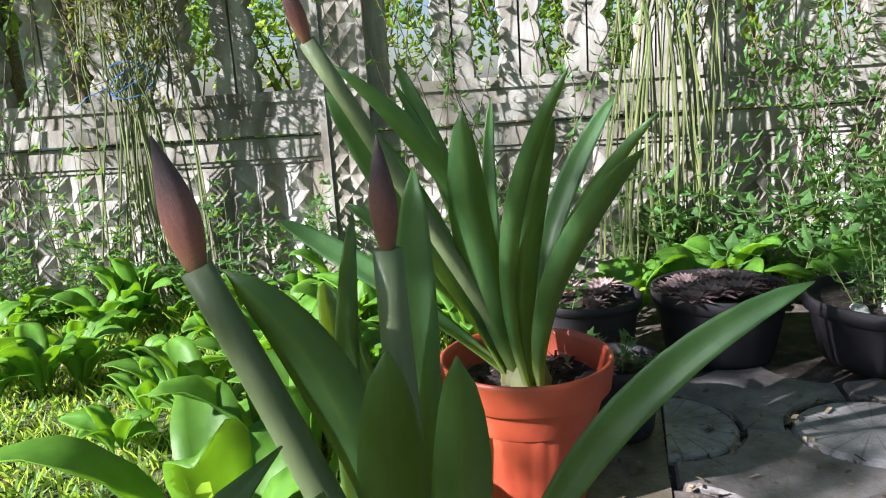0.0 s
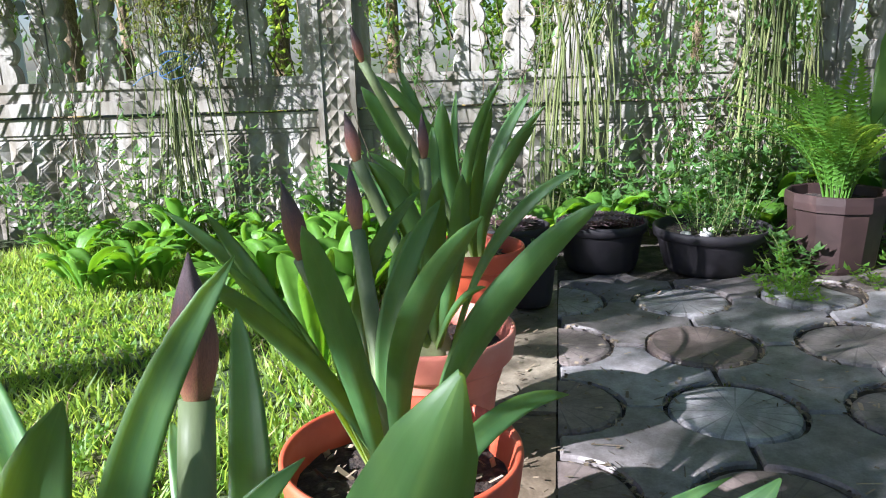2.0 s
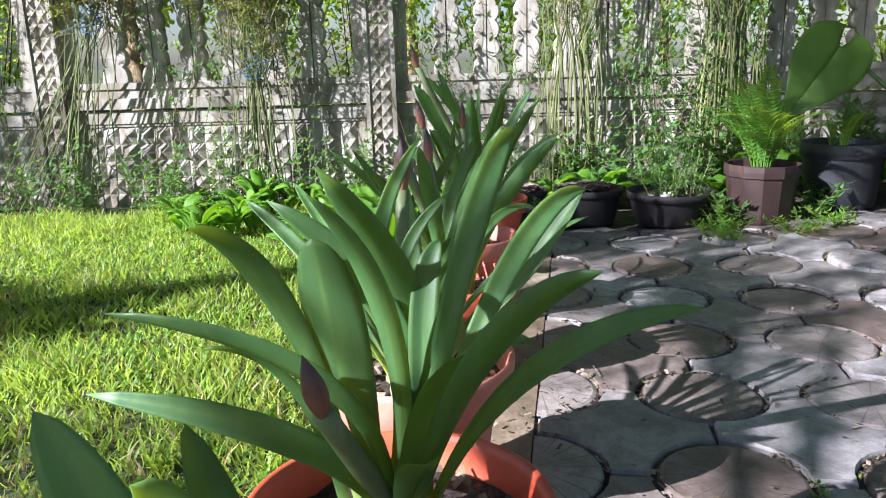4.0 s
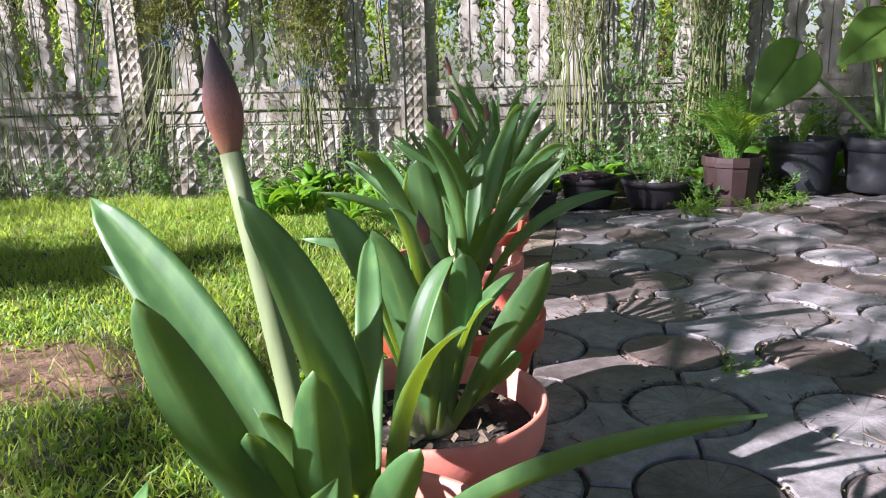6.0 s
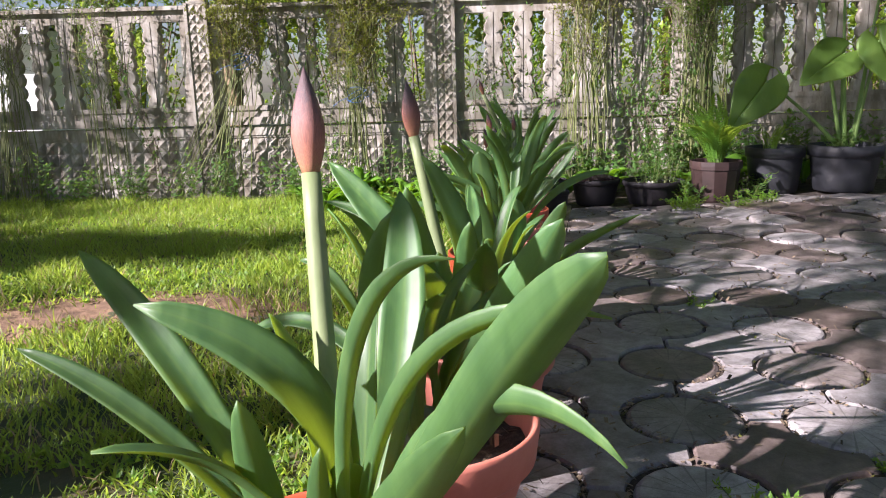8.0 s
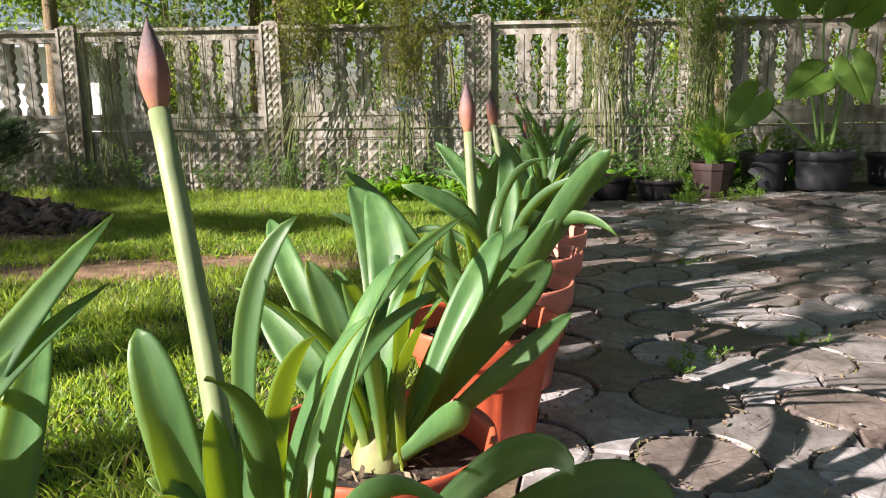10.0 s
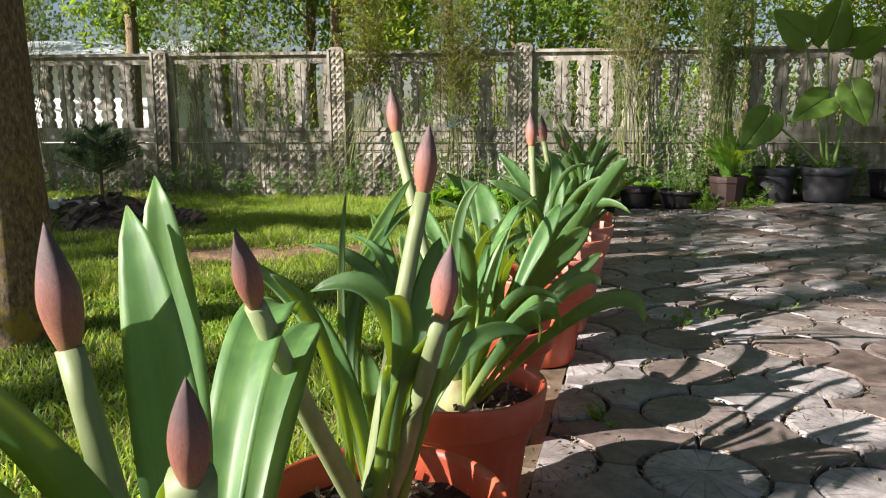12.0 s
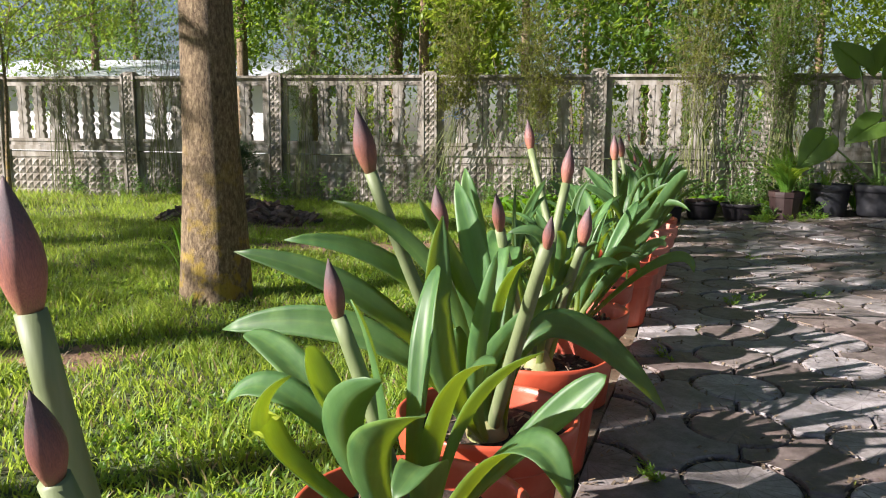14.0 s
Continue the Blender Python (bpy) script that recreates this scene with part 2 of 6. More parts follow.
M_TWIG = plain("brown twig", [(0.3, (0.07, 0.05, 0.03)), (0.6, (0.14, 0.105, 0.065)), (0.8, (0.24, 0.19, 0.12))], 30, 0.8, 0.002, 0.35, "Island")
M_BUDLEAF = leafy("small yellow green leaf", [(0.3, (0.11, 0.13, 0.02)), (0.6, (0.18, 0.20, 0.035)), (0.8, (0.28, 0.25, 0.05))], 20, 0.5, 0.4, (0.5, 0.55, 0.08), 0.45, "Island")
M_FERN = leafy("fern leaf", [(0.3, (0.06, 0.16, 0.02)), (0.6, (0.10, 0.23, 0.03)), (0.8, (0.15, 0.29, 0.045))], 20, 0.5, 0.45, (0.62, 0.80, 0.06), 0.25, "Island")
M_COLO = leafy("elephant ear leaf", [(0.3, (0.08, 0.165, 0.032)), (0.6, (0.125, 0.22, 0.045)), (0.8, (0.18, 0.275, 0.06))], 7, 0.42, 0.5, (0.70, 0.82, 0.08), 0.2)
M_PETIOLE = leafy("elephant ear stalk", [(0.3, (0.12, 0.22, 0.06)), (0.6, (0.18, 0.30, 0.08)), (0.8, (0.26, 0.37, 0.12))], 10, 0.45, 0.12, (0.4, 0.55, 0.1), 0.15)
M_SUCC = leafy("purple succulent", [(0.3, (0.12, 0.045, 0.055)), (0.6, (0.19, 0.085, 0.085)), (0.8, (0.22, 0.19, 0.12))], 20, 0.5, 0.1, (0.4, 0.2, 0.15), 0.35)
M_ROSETTE = leafy("houseleek", [(0.3, (0.19, 0.11, 0.11)), (0.6, (0.30, 0.21, 0.20)), (0.8, (0.34, 0.32, 0.25))], 20, 0.5, 0.1, (0.4, 0.3, 0.25), 0.35)
M_PINE = leafy("pine needle", [(0.3, (0.02, 0.05, 0.025)), (0.6, (0.04, 0.085, 0.04)), (0.8, (0.07, 0.12, 0.06))], 20, 0.5, 0.2, (0.2, 0.35, 0.1), 0.35, "Island")
M_BARK = bark_material()
M_CHIP = plain("bark chip", [(0.3, (0.065, 0.045, 0.035)), (0.55, (0.15, 0.105, 0.082)), (0.78, (0.29, 0.22, 0.175))], 40, 0.9, 0.003, 0.45)
M_STONE = plain("pale stone", [(0.3, (0.38, 0.37, 0.35)), (0.6, (0.55, 0.54, 0.51)), (0.8, (0.68, 0.67, 0.64))], 30, 0.8, 0.003, 0.2)
M_GRIT = plain("litter", [(0.3, (0.10, 0.075, 0.045)), (0.55, (0.22, 0.17, 0.11)), (0.78, (0.44, 0.38, 0.29))], 40, 0.9, 0.0, 0.6, "Island")
M_MOSS = plain("moss", [(0.3, (0.06, 0.075, 0.012)), (0.6, (0.12, 0.135, 0.02)), (0.8, (0.19, 0.19, 0.04))], 50, 0.95, 0.004)
M_WALL = plain("white house wall", [(0.3, (0.74, 0.74, 0.74)), (0.6, (0.80, 0.80, 0.80)), (0.8, (0.84, 0.84, 0.84))], 3, 0.9, 0.002)
M_ROOF = plain("pale metal roof", [(0.3, (0.52, 0.56, 0.62)), (0.6, (0.60, 0.64, 0.70)), (0.8, (0.66, 0.70, 0.75))], 3, 0.4, 0.001)
M_BLUE = plain("blue twine", [(0.3, (0.03, 0.10, 0.26)), (0.6, (0.06, 0.16, 0.38)), (0.8, (0.12, 0.25, 0.48))], 60, 0.6, 0.001)

# ---- mesh tools ----
rng = random.Random(7)


def link_mesh(name, verts, faces, material, smooth=True, parent=None):
    me = bpy.data.meshes.new(name)
    me.from_pydata(verts, [], faces)
    me.materials.append(material)
    if smooth:
        me.polygons.foreach_set("use_smooth", [True] * len(me.polygons))
    ob = new(name, me)
    if parent:
        ob.parent = parent
    return ob


def part(name, bm, material, parent=None, label="", smooth=True):
    me = bpy.data.meshes.new(name)
    bm.to_mesh(me)
    bm.free()
    me.materials.append(material)
    if smooth:
        me.polygons.foreach_set("use_smooth", [True] * len(me.polygons))
    ob = new(name, me)
    ob.parent = parent
    return tagged(ob, label)


def empty(name, at, rz=0, label="", category="", group="", kind=""):
    ob = new(name)
    ob.matrix_basis = pose(*at, 0, 0, rz)
    ob.empty_display_size = 0.05
    return tagged(ob, label, category, group, kind)


class Soup:
    """Vertices and faces gathered for one mesh."""

    def __init__(self):
        self.v, self.f = [], []

    def tri(self, a, b, c):
        n = len(self.v)
        self.v += [tuple(a), tuple(b), tuple(c)]
        self.f.append((n, n + 1, n + 2))

    def quad(self, a, b, c, d):
        n = len(self.v)
        self.v += [tuple(a), tuple(b), tuple(c), tuple(d)]
        self.f.append((n, n + 1, n + 2, n + 3))

    def tube(self, pts, r0, r1, sides=5, cap=True):
        n0, k = len(self.v), len(pts)
        for i, p in enumerate(pts):
            d = (pts[min(i + 1, k - 1)] - pts[max(i - 1, 0)]).normalized()
            a = d.cross(Vector((0.31, 0.17, 0.93) if abs(d.z) < 0.9 else (1, 0, 0))).normalized()
            b = d.cross(a)
            r = r0 + (r1 - r0) * i / (k - 1)
            for s in range(sides):
                t = 2 * math.pi * s / sides
                self.v.append(tuple(p + a * (r * math.cos(t)) + b * (r * math.sin(t))))
        for i in range(k - 1):
            for s in range(sides):
                q = (s + 1) % sides
                self.f.append((n0 + i * sides + s, n0 + i * sides + q, n0 + (i + 1) * sides + q, n0 + (i + 1) * sides + s))
        if cap:
            self.f.append(tuple(n0 + s for s in reversed(range(sides))))
            self.f.append(tuple(n0 + (k - 1) * sides + s for s in range(sides)))

    def leaf(self, base, along, side, length, width, bend=0.0):
        """A small folded leaf of four triangles."""
        up = along.cross(side)
        mid = base + along * (length * 0.5) + up * (bend * length)
        tip = base + along * length - up * (bend * length * 0.3)
        n = len(self.v)
        self.v += [tuple(base), tuple(mid + side * width * 0.5 + up * width * 0.12), tuple(tip), tuple(mid - side * width * 0.5 + up * width * 0.12), tuple(mid)]
        self.f += [(n, n + 1, n + 4), (n + 1, n + 2, n + 4), (n + 2, n + 3, n + 4), (n + 3, n, n + 4)]

    def build(self, name, material, parent=None, smooth=False):
        return link_mesh(name, self.v, self.f, material, smooth, parent)


def box(soup, x0, x1, y0, y1, z0, z1):
    n = len(soup.v)
    soup.v += [(x, y, z) for z in (z0, z1) for y in (y0, y1) for x in (x0, x1)]
    soup.f += [tuple(n + i for i in q) for q in ((0, 2, 3, 1), (4, 5, 7, 6), (0, 1, 5, 4), (1, 3, 7, 5), (3, 2, 6, 7), (2, 0, 4, 6))]


def rnd_dir(r=rng):
    z = r.uniform(-1, 1)
    a = r.uniform(0, 2 * math.pi)
    s = math.sqrt(1 - z * z)
    return Vector((s * math.cos(a), s * math.sin(a), z))


def lathe(profile, seg=48, ripple=0.0, ribs=0, z_from=-1, z_to=-1):
    """A turned shape from (radius, height) pairs; ribs run down it between two heights."""
    bm = bmesh.new()
    rings = []
    for r, z in profile:
        ring = []
        for s in range(seg):
            a = 2 * math.pi * s / seg
            rr = r
            if ribs and z_from <= z <= z_to:
                rr += ripple * math.cos(a * ribs)
            ring.append(bm.verts.new((rr * math.cos(a), rr * math.sin(a), z)))
        rings.append(ring)
    for a, b in zip(rings, rings[1:]):
        for s in range(seg):
            q = (s + 1) % seg
            bm.faces.new((a[s], a[q], b[q], b[s]))
    return bm, rings

# ---- ground ----
ORIGIN, ALONG, ACROSS = Vector((0.093, 0.0, 0)), Vector((0.156, 0.9878, 0)), Vector((0.9878, -0.156, 0))
PITCH_U, PITCH_V, PHASE = 0.318, 0.318, 0.020


def patio(u, v, z=0.0):
    return ORIGIN + ALONG * u + ACROSS * v + Vector((0, 0, z))


def uv_of(x, y):
    d = Vector((x, y, 0)) - ORIGIN
    return d.dot(ALONG), d.dot(ACROSS)


def ease(t):
    t = max(0.0, min(1.0, t))
    return t * t * (3 - 2 * t)


def lift(u, v):
    """The patio rises a little towards its far corner by the fence."""
    return 0.075 * ease((u - 1.0) / 1.0) * ease((v - 0.1) / 1.3)


def rise_at(x, y):
    return lift(*uv_of(x, y))


def bare(x, y):
    """How bare the lawn is: worn soil patches on the grass."""
    d = 0.0
    for cx, cy, rx, ry in ((-1.20, 0.24, 0.62, 0.21), (-0.86, 0.12, 0.22, 0.10), (-1.85, 0.05, 0.62, 0.24), (-2.75, 0.85, 0.55, 0.26), (-2.25, -0.05, 0.35, 0.16), (-2.02, -2.35, 0.32, 0.14), (-0.95, -0.93, 0.16, 0.07)):
        q = ((x - cx) / rx) ** 2 + ((y - cy) / ry) ** 2
        d = max(d, 1.25 - q + 0.5 * noise.noise(Vector((x * 5, y * 5, 0.3))))
    return max(0.0, min(1.0, d))


def lawn_height(x, y):
    return 0.018 * noise.noise(Vector((x * 1.3, y * 1.3, 4.0))) - 0.012


def build_ground():
    """One sheet: fine by the lawn, wide out to the horizon."""
    xs = [-400, -120, -40, -16, -9] + [-7 + 0.14 * i for i in range(49)] + [0.4, 1.2, 3, 6, 12, 40, 120, 400]
    ys = [-400, -120, -40, -16, -9] + [-7 + 0.16 * i for i in range(64)] + [4.5, 7, 12, 30, 90, 400]
    verts, faces = [], []
    for y in ys:
        for x in xs:
            u, v = uv_of(x, y)
            z = lawn_height(x, y) if -7 <= x <= 0 and -7 <= y <= 3.3 else -0.02
            if v > -0.30:
                z = -0.05
            verts.append((x, y, z))
    w = len(xs)
    for j in range(len(ys) - 1):
        for i in range(w - 1):
            faces.append((j * w + i, j * w + i + 1, (j + 1) * w + i + 1, (j + 1) * w + i))
    ob = link_mesh("ground", verts, faces, M_GROUND)
    tagged(ob, "grassy garden soil under the lawn", "ground", kind="structure")


def build_soil_patches():
    """Bare reddish earth lying just above the lawn sheet."""
    for cx, cy, rx, ry in ((-1.20, 0.24, 0.70, 0.26), (-1.85, 0.05, 0.78, 0.30), (-2.75, 0.85, 0.75, 0.34), (-2.02, -2.35, 0.40, 0.19)):
        verts, faces, k, rings = [], [], 40, 6
        for j in range(rings + 1):
            for i in range(k):
                a = 2 * math.pi * i / k
                wob = 1 + 0.28 * noise.noise(Vector((math.cos(a) * 1.7 + cx, math.sin(a) * 1.7 + cy, 2)))
                f = j / rings * wob
                x, y = cx + rx * f * math.cos(a), cy + ry * f * math.sin(a)
                lift = 0.004 * (1 - (j / rings) ** 2) - 0.012 * (j / rings) ** 3 + 0.014 * noise.noise(Vector((x * 9, y * 9, 1)))
                verts.append((x, y, lawn_height(x, y) + lift + 0.004))
        for j in range(rings):
            for i in range(k):
                q = (i + 1) % k
                faces.append((j * k + i, j * k + q, (j + 1) * k + q, (j + 1) * k + i))
        tagged(link_mesh("soil_patch", verts, faces, M_SOIL), "bare reddish earth worn through the lawn", "bare soil", kind="structure")


def build_grass():
    """Lawn blades, denser and finer near the pots."""
    r = random.Random(21)
    green, dry = Soup(), Soup()

    def blade(s, x, y, h, w):
        a = r.uniform(0, 2 * math.pi)
        sx, sy = math.cos(a) * w, math.sin(a) * w
        lean = r.uniform(0.2, 1.2) * h
        b = r.uniform(0, 2 * math.pi)
        lx, ly = math.cos(b) * lean, math.sin(b) * lean
        z = lawn_height(x, y) - 0.004
        n = len(s.v)
        s.v += [(x - sx, y - sy, z), (x + sx, y + sy, z), (x + lx * 0.4 + sx * 0.8, y + ly * 0.4 + sy * 0.8, z + h * 0.6), (x + lx * 0.4 - sx * 0.8, y + ly * 0.4 - sy * 0.8, z + h * 0.6), (x + lx, y + ly, z + h)]
        s.f += [(n, n + 1, n + 2, n + 3), (n + 3, n + 2, n + 4)]

    for x0, x1, y0, y1, count, lo, hi in ((-2.6, 0.1, -4.1, 2.7, 150000, 0.018, 0.050), (-4.4, -2.4, -3.6, 2.75, 50000, 0.025, 0.06), (-7.5, -4.2, -2.4, 2.85, 28000, 0.03, 0.07)):
        for _ in range(count):
            x, y = r.uniform(x0, x1), r.uniform(y0, y1)
            u, v = uv_of(x, y)
            if v > -0.20 - 0.05 * r.random():
                continue
            worn = bare(x, y)
            if r.random() < worn * 0.92:
                continue
            thick = 0.5 + 0.5 * noise.noise(Vector((x * 2.1, y * 2.1, 7)))
            if r.random() > 0.5 + 0.8 * thick:
                continue
            tall = 0.8 + 1.9 * max(0, noise.noise(Vector((x * 3.3, y * 3.3, 1)))) + 0.8 * max(0, noise.noise(Vector((x * 9, y * 9, 5)))) + 0.7 * max(0, 1 - abs(y - 2.5) / 0.30)
            is_dry = r.random() < 0.05 + 0.4 * max(0, worn) + 0.12 * max(0, -noise.noise(Vector((x * 1.7, y * 1.7, 3))))
            blade(dry if is_dry else green, x, y, r.uniform(lo, hi) * tall, r.uniform(0.0013, 0.0036))
    tagged(green.build("grass", M_GRASS), "short uneven green lawn grass", "grass", kind="stuff")
    tagged(dry.build("dry_grass", M_DRY), "dry straw coloured blades in the lawn", "grass", kind="stuff")
    # small round weed leaves between the blades
    weeds = Soup()
    for _ in range(15000):
        x, y = r.uniform(-3.0, -0.1), r.uniform(-4.0, 2.6)
        if uv_of(x, y)[1] > -0.22 or noise.noise(Vector((x * 1.4, y * 1.4, 9))) < -0.06 or bare(x, y) > r.uniform(0.3, 1.0):
            continue
        for k in range(4):
            a = r.uniform(0, 6.3)
            d = Vector((math.cos(a), math.sin(a), r.uniform(0.2, 0.9))).normalized()
            side = d.cross(Vector((0, 0, 1))).normalized()
            weeds.leaf(Vector((x, y, lawn_height(x, y) + 0.012)), d, side, r.uniform(0.012, 0.032), r.uniform(0.008, 0.017), 0.12)
    tagged(weeds.build("lawn_weeds", M_BROAD), "small round leaved weeds in the lawn", "weeds", kind="stuff")


# ---- fence ----
PANEL = 1.57
POSTS = [-0.285 + PANEL * k for k in range(-5, 4)]
FENCE_Y = 2.95


def stud_plate(soup, x0, x1, z0, z1, nx, nz, y, depth):
    """A field of eight sided studs with pinched edges, facing the garden."""
    dx, dz = (x1 - x0) / nx, (z1 - z0) / nz
    n, w = len(soup.v), 2 * nx + 1
    for j in range(2 * nz + 1):
        for i in range(w):
            peak = i % 2 and j % 2
            edge = (i % 2) != (j % 2)
            soup.v.append((x0 + i * dx / 2, y - depth if peak else y + (0.004 if edge else 0.0), z0 + j * dz / 2))
    for j in range(1, 2 * nz, 2):
        for i in range(1, w, 2):
            c = n + j * w + i
            ring = [c - w - 1, c - w, c - w + 1, c + 1, c + w + 1, c + w, c + w - 1, c - 1]
            for k in range(8):
                soup.f.append((ring[k], ring[(k + 1) % 8], c))


def baluster_mesh():
    """Two half columns with scalloped edges, split by a groove."""
    bm = bmesh.new()
    z0, z1, steps = 0.585, 1.125, 45
    for sgn in (-1, 1):
        cols = []
        for i in range(steps + 1):
            t = i / steps
            z = z0 + (z1 - z0) * t
            w = 0.039 + 0.023 * abs(math.sin(math.pi * t * 6.5 + 0.4)) ** 0.6
            if t < 0.05 or t > 0.95:
                w = 0.063
            cols.append([bm.verts.new((sgn * x, y, z)) for x, y in ((0.003, -0.022), (w - 0.006, -0.022), (w, -0.015), (w, 0.026), (0.003, 0.026))])
        for a, b in zip(cols, cols[1:]):
            for k in range(5):
                q = (k + 1) % 5
                bm.faces.new((a[k], a[q], b[q], b[k]))
        bm.faces.new(cols[0])
        bm.faces.new(cols[-1])
    bmesh.ops.create_cube(bm, size=1, matrix=Matrix.Translation((0, 0.02, (z0 + z1) / 2)) @ Matrix.Diagonal((0.012, 0.01, z1 - z0, 1)))
    bmesh.ops.recalc_face_normals(bm, faces=bm.faces)
    me = bpy.data.meshes.new("baluster")
    bm.to_mesh(me)
    bm.free()
    me.materials.append(M_CONC)
    return me


def build_fence():
    fence = empty("wall_fence", (0, FENCE_Y, 0), label="weathered precast concrete garden fence with wavy balusters", category="fence", kind="structure")
    post = Soup()
    box(post, -0.072, 0.072, -0.045, 0.085, -0.2, 1.238)
    # rounded head, inset relief on the garden side
    box(post, -0.06, 0.06, -0.035, 0.075, 1.238, 1.252)
    box(post, -0.045, 0.045, -0.02, 0.06, 1.252, 1.262)
    box(post, -0.072, -0.052, -0.057, -0.045, 0.0, 1.24)
    box(post, 0.052, 0.072, -0.057, -0.045, 0.0, 1.24)
    stud_plate(post, -0.05, 0.05, 0.02, 1.23, 2, 20, -0.047, 0.010)
    panel = Soup()
    half = PANEL / 2 - 0.072
    # lower slab: frame, field of studs
    box(panel, -half, half, 0.0, 0.05, -0.1, 0.452)
    box(panel, -half, half, -0.014, 0.0, 0.392, 0.452)
    box(panel, -half, half, -0.008, 0.0, 0.378, 0.390)
    box(panel, -half, -half + 0.05, -0.008, 0.0, -0.02, 0.376)
    box(panel, half - 0.05, half, -0.008, 0.0, -0.02, 0.376)
    stud_plate(panel, -half + 0.055, half - 0.055, -0.03, 0.372, 16, 5, -0.003, 0.014)
    upper = Soup()
    # bottom rail with its ledge, top rail with its cap
    box(upper, -half, half, -0.03, 0.055, 0.462, 0.512)
    box(upper, -half, half, -0.016, 0.045, 0.512, 0.555)
    box(upper, -half, half, -0.024, 0.05, 0.555, 0.585)
    box(upper, -half, half, -0.022, 0.045, 1.125, 1.165)
    box(upper, -half, half, -0.014, 0.04, 1.165, 1.195)
    box(upper, -half, half, -0.045, 0.07, 1.195, 1.220)
    # plain half columns at both ends
    box(upper, -half, -half + 0.055, -0.02, 0.03, 0.585, 1.125)
    box(upper, half - 0.055, half, -0.02, 0.03, 0.585, 1.125)

    def soft(soup, name):
        me = bpy.data.meshes.new(name)
        me.from_pydata(soup.v, [], soup.f)
        me.materials.append(M_CONC)
        return me

    m_post, m_panel, m_upper, m_bal = soft(post, "post"), soft(panel, "lower_panel"), soft(upper, "upper_rail"), baluster_mesh()
    r = random.Random(3)
    for k, x in enumerate(POSTS):
        ob = new("post", m_post)
        ob.parent, ob.location, ob.rotation_euler = fence, (x, 0, r.uniform(-0.012, 0.012)), (0, radians(r.uniform(-0.5, 0.5)), 0)
        if k + 1 == len(POSTS):
            break
        mid = x + PANEL / 2
        for nm, me in (("lower_panel", m_panel), ("upper_rail", m_upper)):
            ob = new(nm, me)
            ob.parent, ob.location = fence, (mid, 0, 0)
        pitch = (2 * half - 0.11) / 7.0
        for i in range(6):
            ob = new("baluster", m_bal)
            ob.parent, ob.location = fence, (mid - half + 0.055 + pitch * (i + 1), 0, 0)


# ---- row of pots ----
def pot_profile(r, h):
    """Tapering tub with a deep rolled rim, hollow inside."""
    return [(0.0, 0.004), (r * 0.60, 0.0), (r * 0.66, 0.006), (r * 0.70, h * 0.25), (r * 0.755, h * 0.5), (r * 0.80, h * 0.74), (r * 0.81, h * 0.76),
            (r * 0.93, h * 0.775), (r * 0.965, h * 0.80), (r * 0.985, h * 0.90), (r * 1.0, h * 0.965), (r * 0.995, h * 0.992), (r * 0.975, h), (r * 0.945, h * 0.992), (r * 0.93, h * 0.95), (r * 0.86, h * 0.72), (r * 0.80, h * 0.60)]


def soil_disc(radius, z, rough, parent, material=None, seed=1):
    verts, faces, k, rings = [(0, 0, z + rough)], [], 30, 7
    for j in range(1, rings + 1):
        for i in range(k):
            a = 2 * math.pi * i / k
            q = radius * j / rings
            verts.append((q * math.cos(a), q * math.sin(a), z + rough * noise.noise(Vector((q * math.cos(a) * 30, q * math.sin(a) * 30, seed)))))
    for i in range(k):
        faces.append((0, 1 + i, 1 + (i + 1) % k))
    for j in range(rings - 1):
        for i in range(k):
            q = (i + 1) % k
            faces.append((1 + j * k + i, 1 + (j + 1) * k + i, 1 + (j + 1) * k + q, 1 + j * k + q))
    return link_mesh("soil", verts, faces, material or M_POTSOIL, True, parent)


def crumbs(radius, z, count, parent, seed):
    """Bark bits lying on the potting soil."""
    r, s = random.Random(seed), Soup()
    for _ in range(count):
        a, q = r.uniform(0, 6.3), radius * math.sqrt(r.random()) * 0.93
        c = Vector((q * math.cos(a), q * math.sin(a), z + r.uniform(0.002, 0.008)))
        d = rnd_dir(r)
        e = d.cross(Vector((0.2, 0.4, 0.9))).normalized()
        l, w = r.uniform(0.004, 0.012), r.uniform(0.002, 0.005)
        s.quad(c - d * l - e * w, c + d * l - e * w, c + d * l + e * w, c - d * l + e * w)
    ob = s.build("mulch", M_GRIT, parent)
    return ob


def flower_pot(x, y, h, r, material, label, seed):
    pot = empty("flower_pot", (x, y, 0.001), seed * 37 % 360, label, "flower pot", "row of flower pots")
    prof = pot_profile(r, h)
    bm, rings = lathe(prof[:7], 72, r * 0.012, 24, 0.01, h * 0.74)
    part("body", bm, material, pot)
    bm, rings = lathe(prof[6:], 72)
    part("rim", bm, material, pot)
    soil_disc(r * 0.90, h - 0.042, 0.008, pot, None, seed)
    tagged(crumbs(r * 0.88, h - 0.040, 90, pot, seed), kind="stuff")
    return pot


